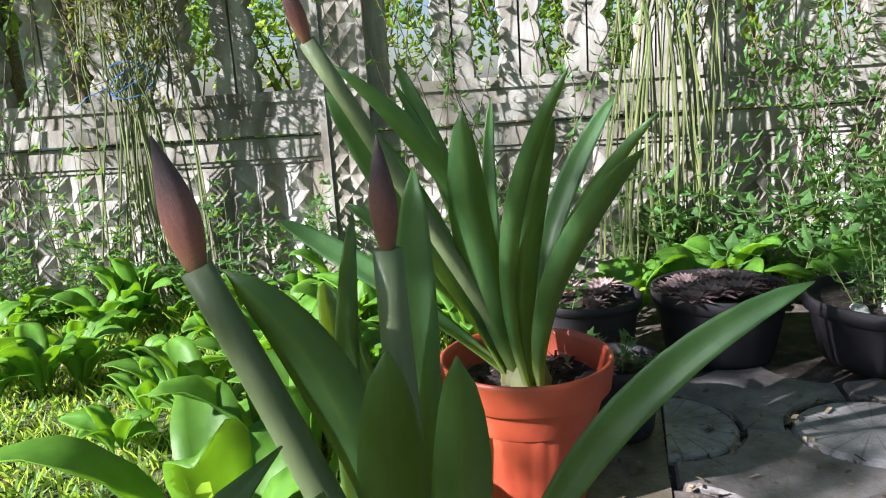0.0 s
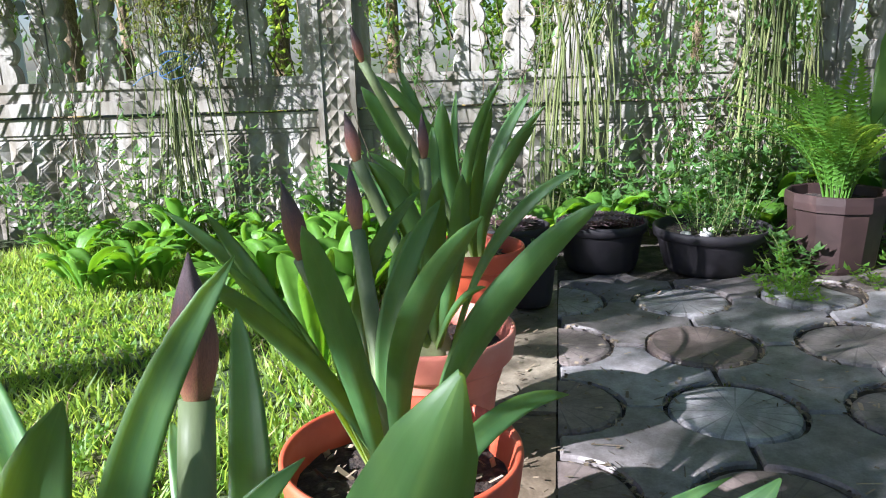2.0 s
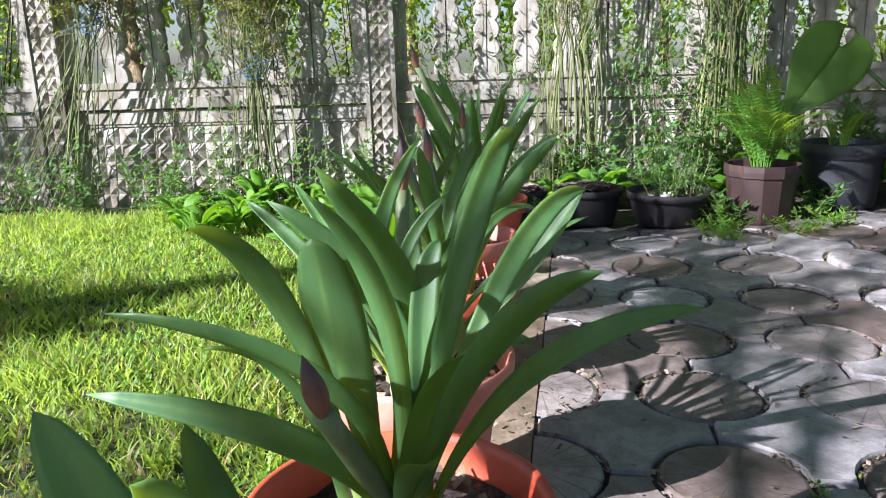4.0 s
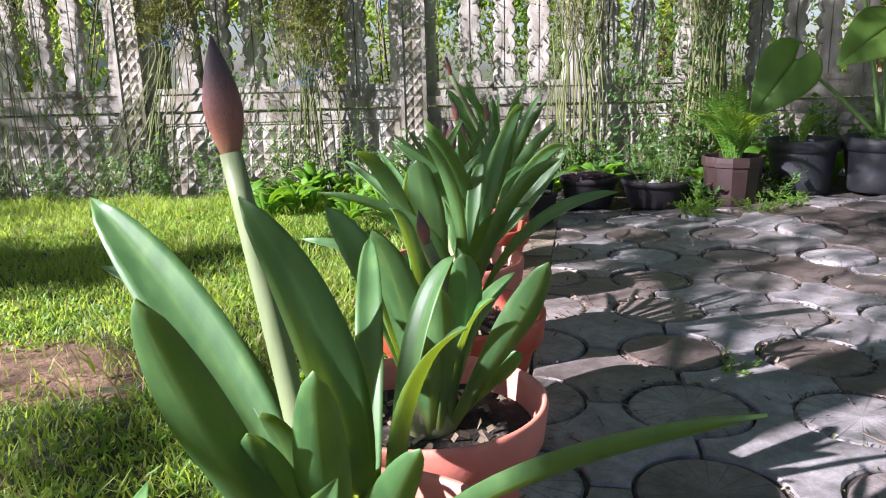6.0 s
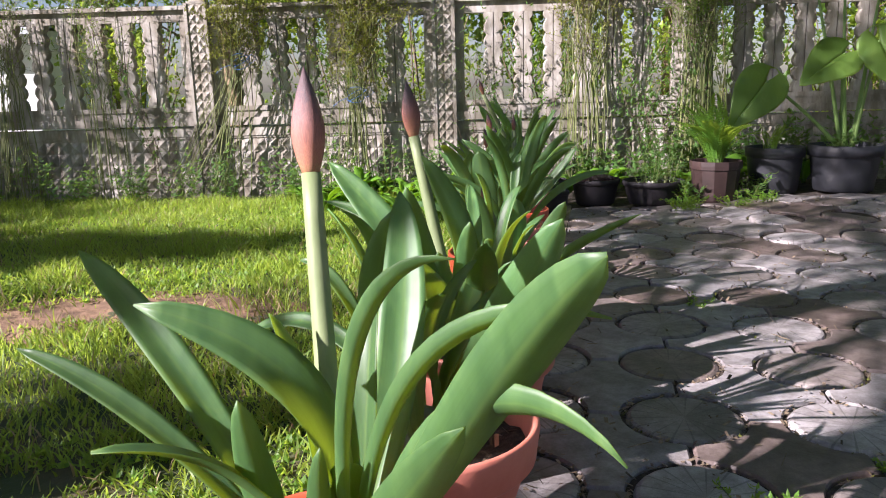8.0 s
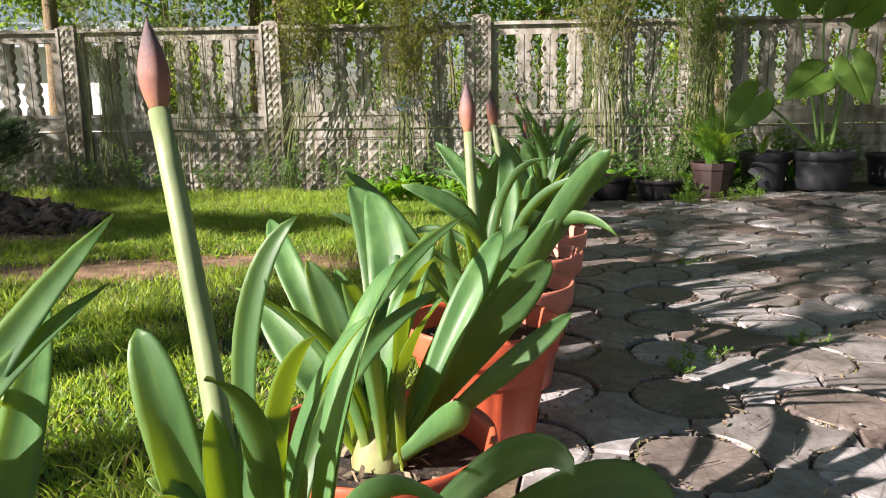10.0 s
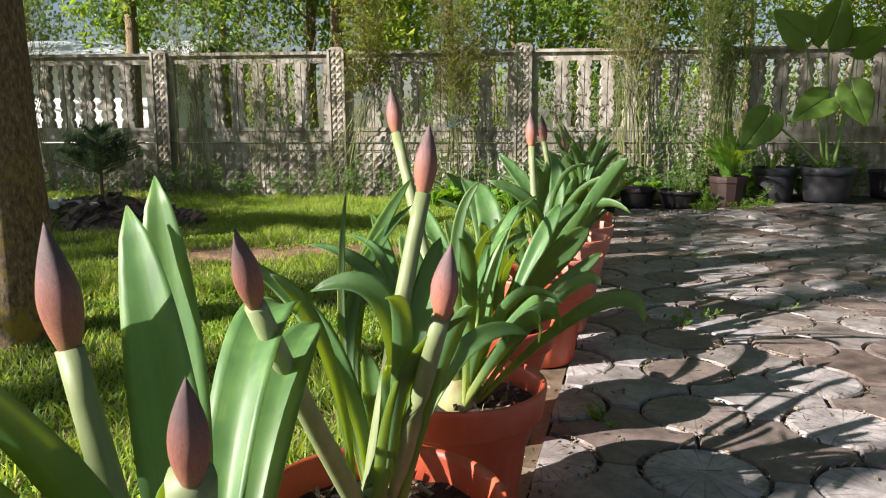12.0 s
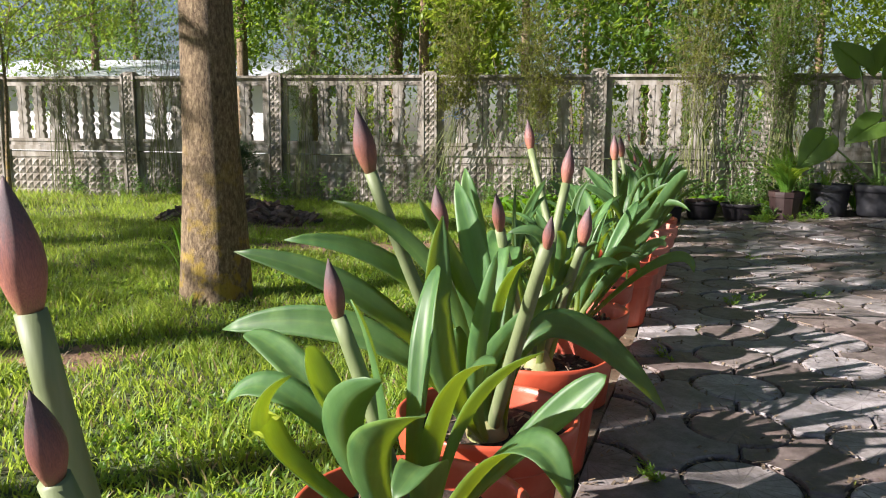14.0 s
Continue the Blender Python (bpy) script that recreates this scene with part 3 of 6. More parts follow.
def strap_leaf(base, az, reach, rise, cf, cl, cz, width, twist, name, parent, seed):
    """A channelled strap leaf along a bent spine, with real thickness."""
    fwd, lat = Vector((math.cos(az), math.sin(az), 0)), Vector((-math.sin(az), math.cos(az), 0))
    p0 = base + fwd * 0.022
    p1 = base + fwd * cf + lat * cl + Vector((0, 0, cz))
    p2 = base + fwd * reach + Vector((0, 0, rise))
    n, m = 18, 6
    wob = random.Random(seed)
    phase, amp = wob.uniform(0, 6), wob.uniform(0.0, 0.05)
    rows = []
    for i in range(n + 1):
        t = i / n
        p = p0 * (1 - t) ** 2 + p1 * (2 * t * (1 - t)) + p2 * t * t
        d = ((p1 - p0) * (1 - t) + (p2 - p1) * t).normalized()
        side = lat - d * lat.dot(d)
        side.normalize()
        tw = twist * min(1, 0.25 + t * 1.1)
        nor = d.cross(side)
        side, nor = side * math.cos(tw) + nor * math.sin(tw), nor * math.cos(tw) - side * math.sin(tw)
        if nor.z < 0:
            nor = -nor
        w = width * (0.40 + 0.60 * math.sin(min(1.0, t / 0.62) * math.pi / 2) ** 1.2)
        if t > 0.55:
            q = (t - 0.55) / 0.45
            w *= max(0.0, 1 - q ** 2.2) ** 0.62
        w = max(w, width * 0.035)
        cup = 0.25 * (1 - 0.5 * t)
        row = []
        for j in range(m + 1):
            s = j / m * 2 - 1
            edge = amp * width * math.sin(9 * t + phase + s) * abs(s)
            row.append(p + side * (s * w / 2) + nor * (cup * w * (abs(s) ** 1.25) + edge))
        rows.append((row, nor))
    verts, faces = [], []
    for row, nor in rows:
        verts += [tuple(v) for v in row]
    off = len(verts)
    for i, (row, nor) in enumerate(rows):
        t = i / n
        for j, v in enumerate(row):
            s = j / m * 2 - 1
            th = (0.0042 * (1 - t) + 0.0014) * (1 - 0.75 * s * s)
            verts.append(tuple(v - nor * th))
    w = m + 1
    for i in range(n):
        for j in range(m):
            a = i * w + j
            faces.append((a, a + 1, a + w + 1, a + w))
            faces.append((off + a, off + a + w, off + a + w + 1, off + a + 1))
        a = i * w
        faces.append((a, a + w, off + a + w, off + a))
        a = i * w + m
        faces.append((a, off + a, off + a + w, a + w))
    a = n * w
    faces.append(tuple(a + j for j in range(w)) + tuple(off + a + j for j in reversed(range(w))))
    ob = link_mesh(name, verts, faces, M_LEAF, True, parent)
    uv = ob.data.uv_layers.new(name="along")
    for loop in ob.data.loops:
        k = loop.vertex_index % off
        uv.data[loop.index].uv = (k % w / m, k // w / n)
    return ob


def bud_shape(length, fat, parent, direction, at, split):
    """A closed spindle bud in two papery bracts."""
    bm = bmesh.new()
    rings, n, k = [], 12, 14
    for i in range(n + 1):
        t = i / n
        r = fat * (0.42 + 0.58 * math.sin(min(1, t / 0.42) * math.pi / 2)) if t < 0.42 else fat * max(0.03, (1 - ((t - 0.42) / 0.58) ** 1.5))
        rings.append([bm.verts.new((r * math.cos(2 * math.pi * s / k) * (1.12 if split else 1.0) + (0.10 * fat * math.sin(t * 3) if split else 0), r * math.sin(2 * math.pi * s / k) * (0.95 - 0.05 * (s % 7 == 0)), t * length)) for s in range(k)])
    for a, b in zip(rings, rings[1:]):
        for s in range(k):
            q = (s + 1) % k
            bm.faces.new((a[s], a[q], b[q], b[s]))
    bm.faces.new(rings[-1])
    bm.faces.new(list(reversed(rings[0])))
    ob = part("bud", bm, M_BUD, parent, "closed brownish pink bud")
    ob.matrix_basis = Matrix.Translation(at) @ direction.to_track_quat("Z", "X").to_matrix().to_4x4()
    return ob


def amaryllis(x, y, h, leaves, scapes, seed, inner=0):
    plant = empty("amaryllis", (x, y, h - 0.040), 0, "potted amaryllis with glossy green strap leaves" + (" and closed pink buds" if scapes else ""), "plant", "row of amaryllis")
    r = random.Random(seed)
    for i, (az, reach, rise, cf, cl, cz, w, roll) in enumerate(leaves):
        a = radians(az)
        tw = roll + r.uniform(-0.12, 0.12)
        base = Vector((r.uniform(-0.012, 0.012), r.uniform(-0.012, 0.012), 0))
        strap_leaf(base, a, reach, rise, cf, cl, cz, w * r.uniform(0.95, 1.05), tw, "leaf", plant, seed * 50 + i)
    # short inner leaves filling the heart of the clump
    for i in range(inner):
        a = 2.4 * i + seed
        rise = r.uniform(0.16, 0.34)
        reach = r.uniform(0.05, 0.20)
        strap_leaf(Vector((r.uniform(-0.02, 0.02), r.uniform(-0.02, 0.02), 0)), a, reach, rise, reach * 0.3, r.uniform(-0.02, 0.02), rise * r.uniform(0.65, 0.95), r.uniform(0.026, 0.042), r.uniform(-0.5, 0.5), "leaf", plant, seed * 70 + i)
    # bulb neck in the soil
    bm, rings = lathe([(0.0, -0.02), (0.034, -0.012), (0.036, 0.004), (0.026, 0.03), (0.016, 0.05), (0.0, 0.056)], 16)
    part("bulb", bm, M_BULB, plant, "papery greenish bulb neck")
    for i, (az, reach, rise, length) in enumerate(scapes):
        a = radians(az)
        fwd = Vector((math.cos(a), math.sin(a), 0))
        tip = fwd * reach + Vector((0, 0, rise))
        base = Vector((r.uniform(-0.02, 0.02), r.uniform(-0.02, 0.02), -0.01))
        lean = (tip - base).normalized()
        up = (lean * 0.75 + Vector((0, 0, 0.5))).normalized()
        neck = tip - up * length
        bend = (base + neck) * 0.5 + Vector((r.uniform(-0.012, 0.012), r.uniform(-0.012, 0.012), 0))
        s = Soup()
        s.tube([base * (1 - t) ** 2 + bend * (2 * t * (1 - t)) + neck * t * t for t in [k / 9 for k in range(10)]], 0.0125, 0.0095, 12)
        stalk = s.build("scape", M_SCAPE, plant, True)
        tagged(stalk, "pale green flower stalk")
        bud_shape(length, length * (0.165 if length > 0.095 or h > 0.23 else 0.125), stalk, up, neck - up * 0.004, i % 2 == 1)
    return plant


leaves_a = [
    (-157, 0.24, 0.44, 0.04, 0.03, 0.27, 0.036, 1.04), (-176, 0.24, 0.41, 0.11, 0, 0.21, 0.059, -1.19), (141, 0.2, 0.45, 0.08, -0.01, 0.23, 0.034, -0.69), (146, 0.19, 0.42, 0.06, -0.02, 0.22, 0.021, -0.76),
    (125, 0.07, 0.39, 0.06, 0.04, 0.19, 0.022, -0.48), (-114, 0.16, 0.38, 0.1, -0.04, 0.18, 0.053, 0.39), (-77, 0.22, 0.42, 0.09, -0.08, 0.23, 0.025, -0.24), (-78, 0.17, 0.37, 0.08, -0.04, 0.19, 0.042, -0.23),
    (44, 0.21, 0.38, 0.06, 0.04, 0.21, 0.037, 0.58), (-54, 0.24, 0.37, 0.08, -0.05, 0.21, 0.022, -0.69), (-67, 0.27, 0.34, 0.11, -0.05, 0.19, 0.034, -0.53), (176, 0.34, 0.24, 0.2, 0, 0.16, 0.037, -1.02),
]
leaves_a += [
    (174, 0.24, 0.26, 0.1, 0, 0.17, 0.033, -1.04),
]
leaves_b = [
    (-4, 0.22, 0.29, 0.08, 0, 0.23, 0.023, 1.11), (-85, 0.14, 0.3, 0.07, -0.01, 0.15, 0.038, -0.03), (-75, 0.18, 0.31, 0.09, 0.02, 0.17, 0.03, -0.27), (80, 0.08, 0.35, 0.04, 0, 0.17, 0.033, 0.17),
    (-168, 0.09, 0.31, -0.01, 0.01, 0.21, 0.04, 1.22), (107, 0.04, 0.33, 0.03, 0.03, 0.16, 0.018, -0.17), (-107, 0.11, 0.22, 0.08, -0.06, 0.11, 0.038, 0.44), (-52, 0.15, 0.14, 0.08, 0, 0.12, 0.012, -0.94),
]
leaves_c = [
    (-30, 0.22, 0.33, 0.09, -0.01, 0.23, 0.032, -1.11), (59, 0.12, 0.3, 0.03, 0.06, 0.17, 0.029, 0.48), (78, 0.17, 0.3, 0.06, 0.12, 0.18, 0.023, 0.28), (-73, 0.27, 0.35, 0.12, -0.05, 0.22, 0.031, -0.27),
    (4, 0.14, 0.26, 0.04, 0, 0.15, 0.03, 1.05), (164, 0.26, 0.3, 0.1, -0.01, 0.2, 0.021, -0.71), (167, 0.2, 0.3, 0.12, 0.01, 0.21, 0.02, -0.74), (-162, 0.18, 0.27, 0.11, 0, 0.18, 0.019, -1.06),
    (-135, 0.23, 0.29, 0.11, 0.01, 0.19, 0.022, 1.20), (-108, 0.17, 0.33, 0.09, 0, 0.2, 0.032, 0.57), (-115, 0.13, 0.26, 0.08, -0.02, 0.13, 0.014, 0.71),
]
leaves_d = [
    (-8, 0.25, 0.28, 0.15, 0, 0.12, 0.041, 0.95), (-51, 0.2, 0.37, 0.1, 0.01, 0.18, 0.044, -0.73), (68, 0.08, 0.34, 0, 0.1, 0.18, 0.025, 0.48), (146, 0.3, 0.24, 0.13, -0.01, 0.15, 0.027, -0.44),
    (136, 0.27, 0.26, 0.15, 0.01, 0.18, 0.025, -0.34), (133, 0.12, 0.26, 0.13, 0.08, 0.11, 0.05, -0.27), (13, 0.28, 0.22, 0.13, 0, 0.18, 0.012, 0.78), (6, 0.07, 0.27, -0.05, 0.01, 0.17, 0.021, 1.25),
    (-61, 0.11, 0.23, 0.02, -0.05, 0.13, 0.032, -0.33), (42, 0.27, 0.21, 0.13, 0, 0.26, 0.016, 0.60), (94, 0.21, 0.27, 0.1, -0.03, 0.14, 0.027, 0.06), (107, 0.19, 0.2, 0.09, -0.03, 0.11, 0.031, -0.07),
]
leaves_d += [
    (-64, 0.13, 0.16, 0.08, 0.02, 0.07, 0.05, -0.68),
]
leaves_e = [
    (-160, 0.24, 0.26, 0.01, 0.11, 0.23, 0.022, 1.1), (-172, 0.27, 0.18, 0.01, 0.06, 0.15, 0.028, -1.1), (-168, 0.07, 0.3, 0.06, -0.01, 0.23, 0.061, 1.1), (-15, 0.27, 0.25, 0.11, -0.04, 0.24, 0.023, 1.1),
    (-52, 0.25, 0.32, 0.14, -0.03, 0.28, 0.022, -0.92), (49, 0.35, 0.29, 0.17, -0.02, 0.32, 0.027, 0.68), (41, 0.17, 0.38, -0.02, -0.14, 0.39, 0.022, 0.86), (-116, 0.09, 0.37, -0.12, 0.02, 0.16, 0.046, 0.34),
    (171, 0.12, 0.33, -0.06, -0.02, 0.22, 0.029, -1.1), (-131, 0.1, 0.35, -0.01, 0.02, 0.24, 0.022, 0.63), (-168, 0.16, 0.32, 0.08, -0.07, 0.28, 0.032, 1.1), (-39, 0.16, 0.24, 0.06, -0.03, 0.23, 0.045, 0.26),
]
leaves_f = [
    (-27, 0.15, 0.23, 0.1, 0.02, 0.13, 0.045, -1.09), (-132, 0.09, 0.27, 0.03, 0.01, 0.15, 0.05, 0.68), (-82, 0.09, 0.21, 0.03, 0.01, 0.12, 0.034, -0.12), (-23, 0.05, 0.23, 0.06, 0.02, 0.16, 0.046, -0.98),
    (149, 0.16, 0.27, 0.06, 0, 0.19, 0.047, -0.73), (159, 0.09, 0.23, 0.03, 0, 0.11, 0.038, -0.87), (-10, 0.11, 0.1, 0.09, 0.01, 0.08, 0.028, 1.14),
]
leaves_g = [
    (151, 0.29, 0.33, 0.12, -0.01, 0.19, 0.063, -0.71), (144, 0.35, 0.25, 0.12, -0.04, 0.23, 0.031, -0.68), (-120, 0.18, 0.32, 0.11, -0.03, 0.16, 0.052, 0.66), (166, 0.09, 0.35, -0.02, -0.02, 0.19, 0.049, -0.98),
    (161, 0.06, 0.28, 0.01, -0.01, 0.15, 0.026, -0.91), (-85, 0.14, 0.26, 0.07, -0.01, 0.13, 0.042, -0.05), (-107, 0.29, 0.24, 0.14, 0.02, 0.15, 0.04, 0.70), (-87, 0.4, 0.28, 0.2, 0, 0.15, 0.046, -0.05),
    (-77, 0.31, 0.24, 0.15, 0, 0.13, 0.026, -0.52), (-48, 0.35, 0.29, 0.14, -0.04, 0.19, 0.017, -1.05), (-110, 0.13, 0.21, 0.07, -0.02, 0.11, 0.039, 0.47), (-58, 0.12, 0.19, 0.05, -0.01, 0.1, 0.033, -0.59),
]
leaves_h = [
    (-114, 0.08, 0.33, 0.07, -0.08, 0.17, 0.045, 0.62), (144, 0.06, 0.27, 0, -0.02, 0.14, 0.038, -0.57), (-34, 0.2, 0.32, 0.12, 0.01, 0.19, 0.058, -1.05), (21, 0.07, 0.25, -0.02, 0.02, 0.17, 0.021, 1.01),
    (148, 0.33, 0.1, 0.14, -0.02, 0.21, 0.027, -0.60), (157, 0.17, 0.24, 0.09, 0, 0.25, 0.019, -0.63), (-32, 0.16, 0.24, 0.12, 0.02, 0.17, 0.024, -1.10),
]
leaves_i = [
    (-43, 0.28, 0.37, 0.17, 0.03, 0.28, 0.05, -0.94), (-38, 0.27, 0.32, 0.08, -0.04, 0.34, 0.019, -0.94), (-42, 0.15, 0.35, 0.03, -0.04, 0.35, 0.017, -0.63), (-163, 0.15, 0.3, -0.06, 0.04, 0.24, 0.045, -1.18),
    (153, 0.3, 0.31, 0.14, 0, 0.21, 0.035, -0.56), (173, 0.3, 0.24, 0.16, 0, 0.2, 0.023, -0.73), (-39, 0.29, 0.23, 0.14, 0, 0.33, 0.027, -1.18), (-54, 0.22, 0.26, 0.11, -0.01, 0.14, 0.041, -0.79),
    (-93, 0.06, 0.19, 0.03, -0.02, 0.09, 0.021, 0.26), (-126, 0.08, 0.23, 0.05, -0.02, 0.11, 0.032, 0.83), (79, 0.24, 0.35, 0.13, -0.05, 0.2, 0.052, 0.23),
]
leaves_j = [
    (105, 0.28, 0.32, 0.08, -0.05, 0.28, 0.059, -0.17), (133, 0.28, 0.28, 0.14, 0.05, 0.23, 0.04, -0.51), (148, 0.2, 0.18, 0.08, 0.01, 0.11, 0.055, -0.69), (52, 0.13, 0.28, 0.04, 0, 0.2, 0.037, 0.55),
    (34, 0.24, 0.28, 0.12, -0.03, 0.22, 0.039, 0.76), (48, 0.34, 0.21, 0.16, -0.05, 0.17, 0.057, 0.65), (13, 0.24, 0.18, 0.15, -0.02, 0.12, 0.033, 0.96), (98, 0.21, 0.32, 0.06, -0.06, 0.23, 0.06, -0.07),
    (35, 0.18, 0.28, 0.1, -0.03, 0.21, 0.039, 0.75), (148, 0.1, 0.25, 0.03, -0.01, 0.15, 0.043, -0.70), (-39, 0.15, 0.12, 0.1, 0.04, 0.06, 0.041, -1.06),
]
leaves_k = [
    (74, 0.52, 0.3, 0.15, 0.08, 0.23, 0.022, 0.39), (68, 0.32, 0.25, 0.09, 0.05, 0.22, 0.023, 0.43), (40, 0.04, 0.37, -0.03, 0.03, 0.31, 0.02, 0.82), (-19, 0.23, 0.22, 0.19, 0.04, 0.27, 0.028, 1.25),
    (-5, 0.29, 0.15, 0.27, 0.02, 0.27, 0.029, 1.02), (-28, 0.2, 0.16, 0.16, 0.05, 0.23, 0.035, -1.23), (-44, 0.19, 0.15, 0.14, 0.08, 0.23, 0.031, -1.06), (-34, 0.19, 0.2, 0.07, 0.01, 0.26, 0.021, -1.02),
    (-59, 0.16, 0.15, 0.06, 0.02, 0.21, 0.035, -0.66), (-171, 0.04, 0.23, 0.04, 0, 0.17, 0.027, -1.21), (154, 0.1, 0.28, 0.06, 0.01, 0.23, 0.041, -0.69),
]
leaves_l = [
    (176, 0.08, 0.28, -0.07, -0.01, 0.35, 0.033, -0.85), (110, 0.2, 0.38, 0.11, 0.04, 0.18, 0.01, 0.05), (92, 0.37, 0.38, 0.19, 0.13, 0.2, 0.027, 0.27), (91, 0.36, 0.34, 0.18, 0.13, 0.23, 0.022, 0.29),
    (63, 0.12, 0.33, 0.06, 0, 0.24, 0.033, 0.56), (120, 0.3, 0.29, 0.08, -0.12, 0.3, 0.03, -0.16), (112, 0.38, 0.29, 0.15, -0.1, 0.34, 0.016, -0.06), (149, 0.26, 0.3, 0.07, -0.04, 0.24, 0.031, -0.41),
    (-157, 0.11, 0.31, 0.04, 0.01, 0.27, 0.021, -1.07), (31, 0.21, 0.21, 0.1, 0, 0.27, 0.025, 0.79), (-22, 0.12, 0.28, 0.09, 0.01, 0.27, 0.02, -0.92), (-72, 0.15, 0.31, 0.09, 0.05, 0.31, 0.02, 0.03),
]
leaves_l += [
    (102, 0.42, 0.32, 0.2, -0.05, 0.24, 0.029, 0.08),
]
leaves_m = [
    (130, 0.12, 0.41, 0.01, -0.01, 0.22, 0.048, -0.43), (113, 0.14, 0.43, 0.08, -0.02, 0.23, 0.049, -0.13), (-120, 0.16, 0.4, -0.02, 0.03, 0.18, 0.032, 0.82), (-102, 0.2, 0.38, 0.3, 0.01, 0.17, 0.046, 0.84),
    (-154, 0.24, 0.39, 0.04, 0.1, 0.33, 0.03, 1.1), (-156, 0.33, 0.33, 0.09, 0.01, 0.34, 0.036, -1.1), (-162, 0.4, 0.31, 0.15, 0.05, 0.28, 0.045, -1.1), (-171, 0.44, 0.17, 0.18, 0.03, 0.25, 0.056, -1.1),
    (-80, 0.22, 0.34, 0.23, -0.05, 0.15, 0.028, 0.15), (-52, 0.2, 0.29, 0.01, -0.1, 0.12, 0.032, -0.56), (18, 0.3, 0.03, 0.04, 0.01, 0.35, 0.053, 1.1), (89, 0.29, 0.28, 0.17, 0.01, 0.38, 0.05, 0.02),
]
leaves_m += [
    (87, 0.29, 0.27, 0.16, 0, 0.28, 0.05, 0.04), (-95, 0.19, 0.23, 0.11, -0.04, 0.12, 0.05, -0.04),
]
leaves_n = [
    (-1, 0.22, 0.22, 0.18, 0, 0.19, 0.036, 1.1), (-158, 0.14, 0.21, 0.24, -0.04, 0.13, 0.05, -0.38), (-169, 0.13, 0.24, 0.13, -0.01, 0.21, 0.05, -0.41), (-89, 0.14, 0.24, 0.09, -0.12, 0.18, 0.05, -0.01),
    (180, 0.25, 0.15, 0.18, -0.01, 0.24, 0.05, -0.42), (151, 0.33, 0.2, 0.21, 0.01, 0.22, 0.05, -0.34), (-72, 0.19, 0.23, 0.08, -0.1, 0.17, 0.05, 0.09), (-48, 0.17, 0.26, 0.08, -0.01, 0.25, 0.045, 0.22),
    (-35, 0.22, 0.12, 0.15, 0.03, 0.24, 0.05, 0.3), (-84, 0.18, 0.14, 0.1, 0.05, 0.2, 0.05, 0.02),
]
leaves_o = [
    (-151, 0.13, 0.1, 0.09, -0, 0.12, 0.04, 0), (-50, 0.1, 0.12, 0.06, 0, 0.12, 0.04, 0), (60, 0.09, 0.1, 0.06, 0, 0.1, 0.04, 0),
]


def build_row():
    row = [
        (0.160, 1.695, 0.21, 0.12, M_TERRA, leaves_a, [(-141, 0.31, 0.54, 0.08)]),
        (0.064, 1.110, 0.22, 0.135, M_PINK, leaves_b, [(97, 0.04, 0.38, 0.075), (-170, 0.12, 0.39, 0.08)]),
        (0.032, 0.715, 0.22, 0.135, M_TERRA, leaves_c, [(111, 0.16, 0.34, 0.085), (-162, 0.11, 0.35, 0.085)]),
        (-0.040, 0.215, 0.25, 0.15, M_PINK, leaves_d, [(94, 0.10, 0.34, 0.08)]),
        (-0.033, -0.167, 0.25, 0.15, M_TERRA, leaves_e, [(-117, 0.13, 0.24, 0.063)]),
        (-0.069, -0.531, 0.25, 0.15, M_PINK, leaves_f, []),
        (-0.120, -0.860, 0.25, 0.15, M_PINK, leaves_g, [(151, 0.12, 0.48, 0.1)]),
        (-0.181, -1.214, 0.25, 0.15, M_PINK, leaves_h, []),
        (-0.240, -1.538, 0.25, 0.15, M_TERRA, leaves_i, [(104, 0.13, 0.49, 0.105)]),
        (-0.366, -2.054, 0.25, 0.15, M_TERRA, leaves_j, []),
        (-0.399, -2.444, 0.25, 0.15, M_TERRA, leaves_k, [(125, 0.24, 0.53, 0.09)]),
        (-0.455, -2.856, 0.25, 0.15, M_TERRA, leaves_l, [(63, 0.11, 0.47, 0.087), (-48, 0.14, 0.36, 0.082), (-107, 0.24, 0.39, 0.077)]),
        (-0.516, -3.229, 0.25, 0.15, M_TERRA, leaves_m, [(163, 0.10, 0.41, 0.090), (-63, 0.23, 0.39, 0.050), (-147, 0.22, 0.53, 0.100)]),
        (-0.565, -3.568, 0.25, 0.15, M_TERRA, leaves_n, [(-168, 0.10, 0.35, 0.075)]),
        (-0.636, -3.983, 0.25, 0.15, M_TERRA, leaves_o, [(-135, 0.09, 0.47, 0.085), (-101, 0.11, 0.36, 0.060)]),
    ]
    for i, (x, y, h, r, mat, leaves, scapes) in enumerate(row):
        flower_pot(x, y, h, r, mat, ("orange" if mat is M_TERRA else "faded pink") + " plastic flower pot with ribbed sides and dark soil", i + 1)
        amaryllis(x, y, h, leaves, scapes, i + 1, (0, 1, 0, 1, 3, 5, 5, 6, 5, 7, 7, 3, 3, 3, 0)[i])


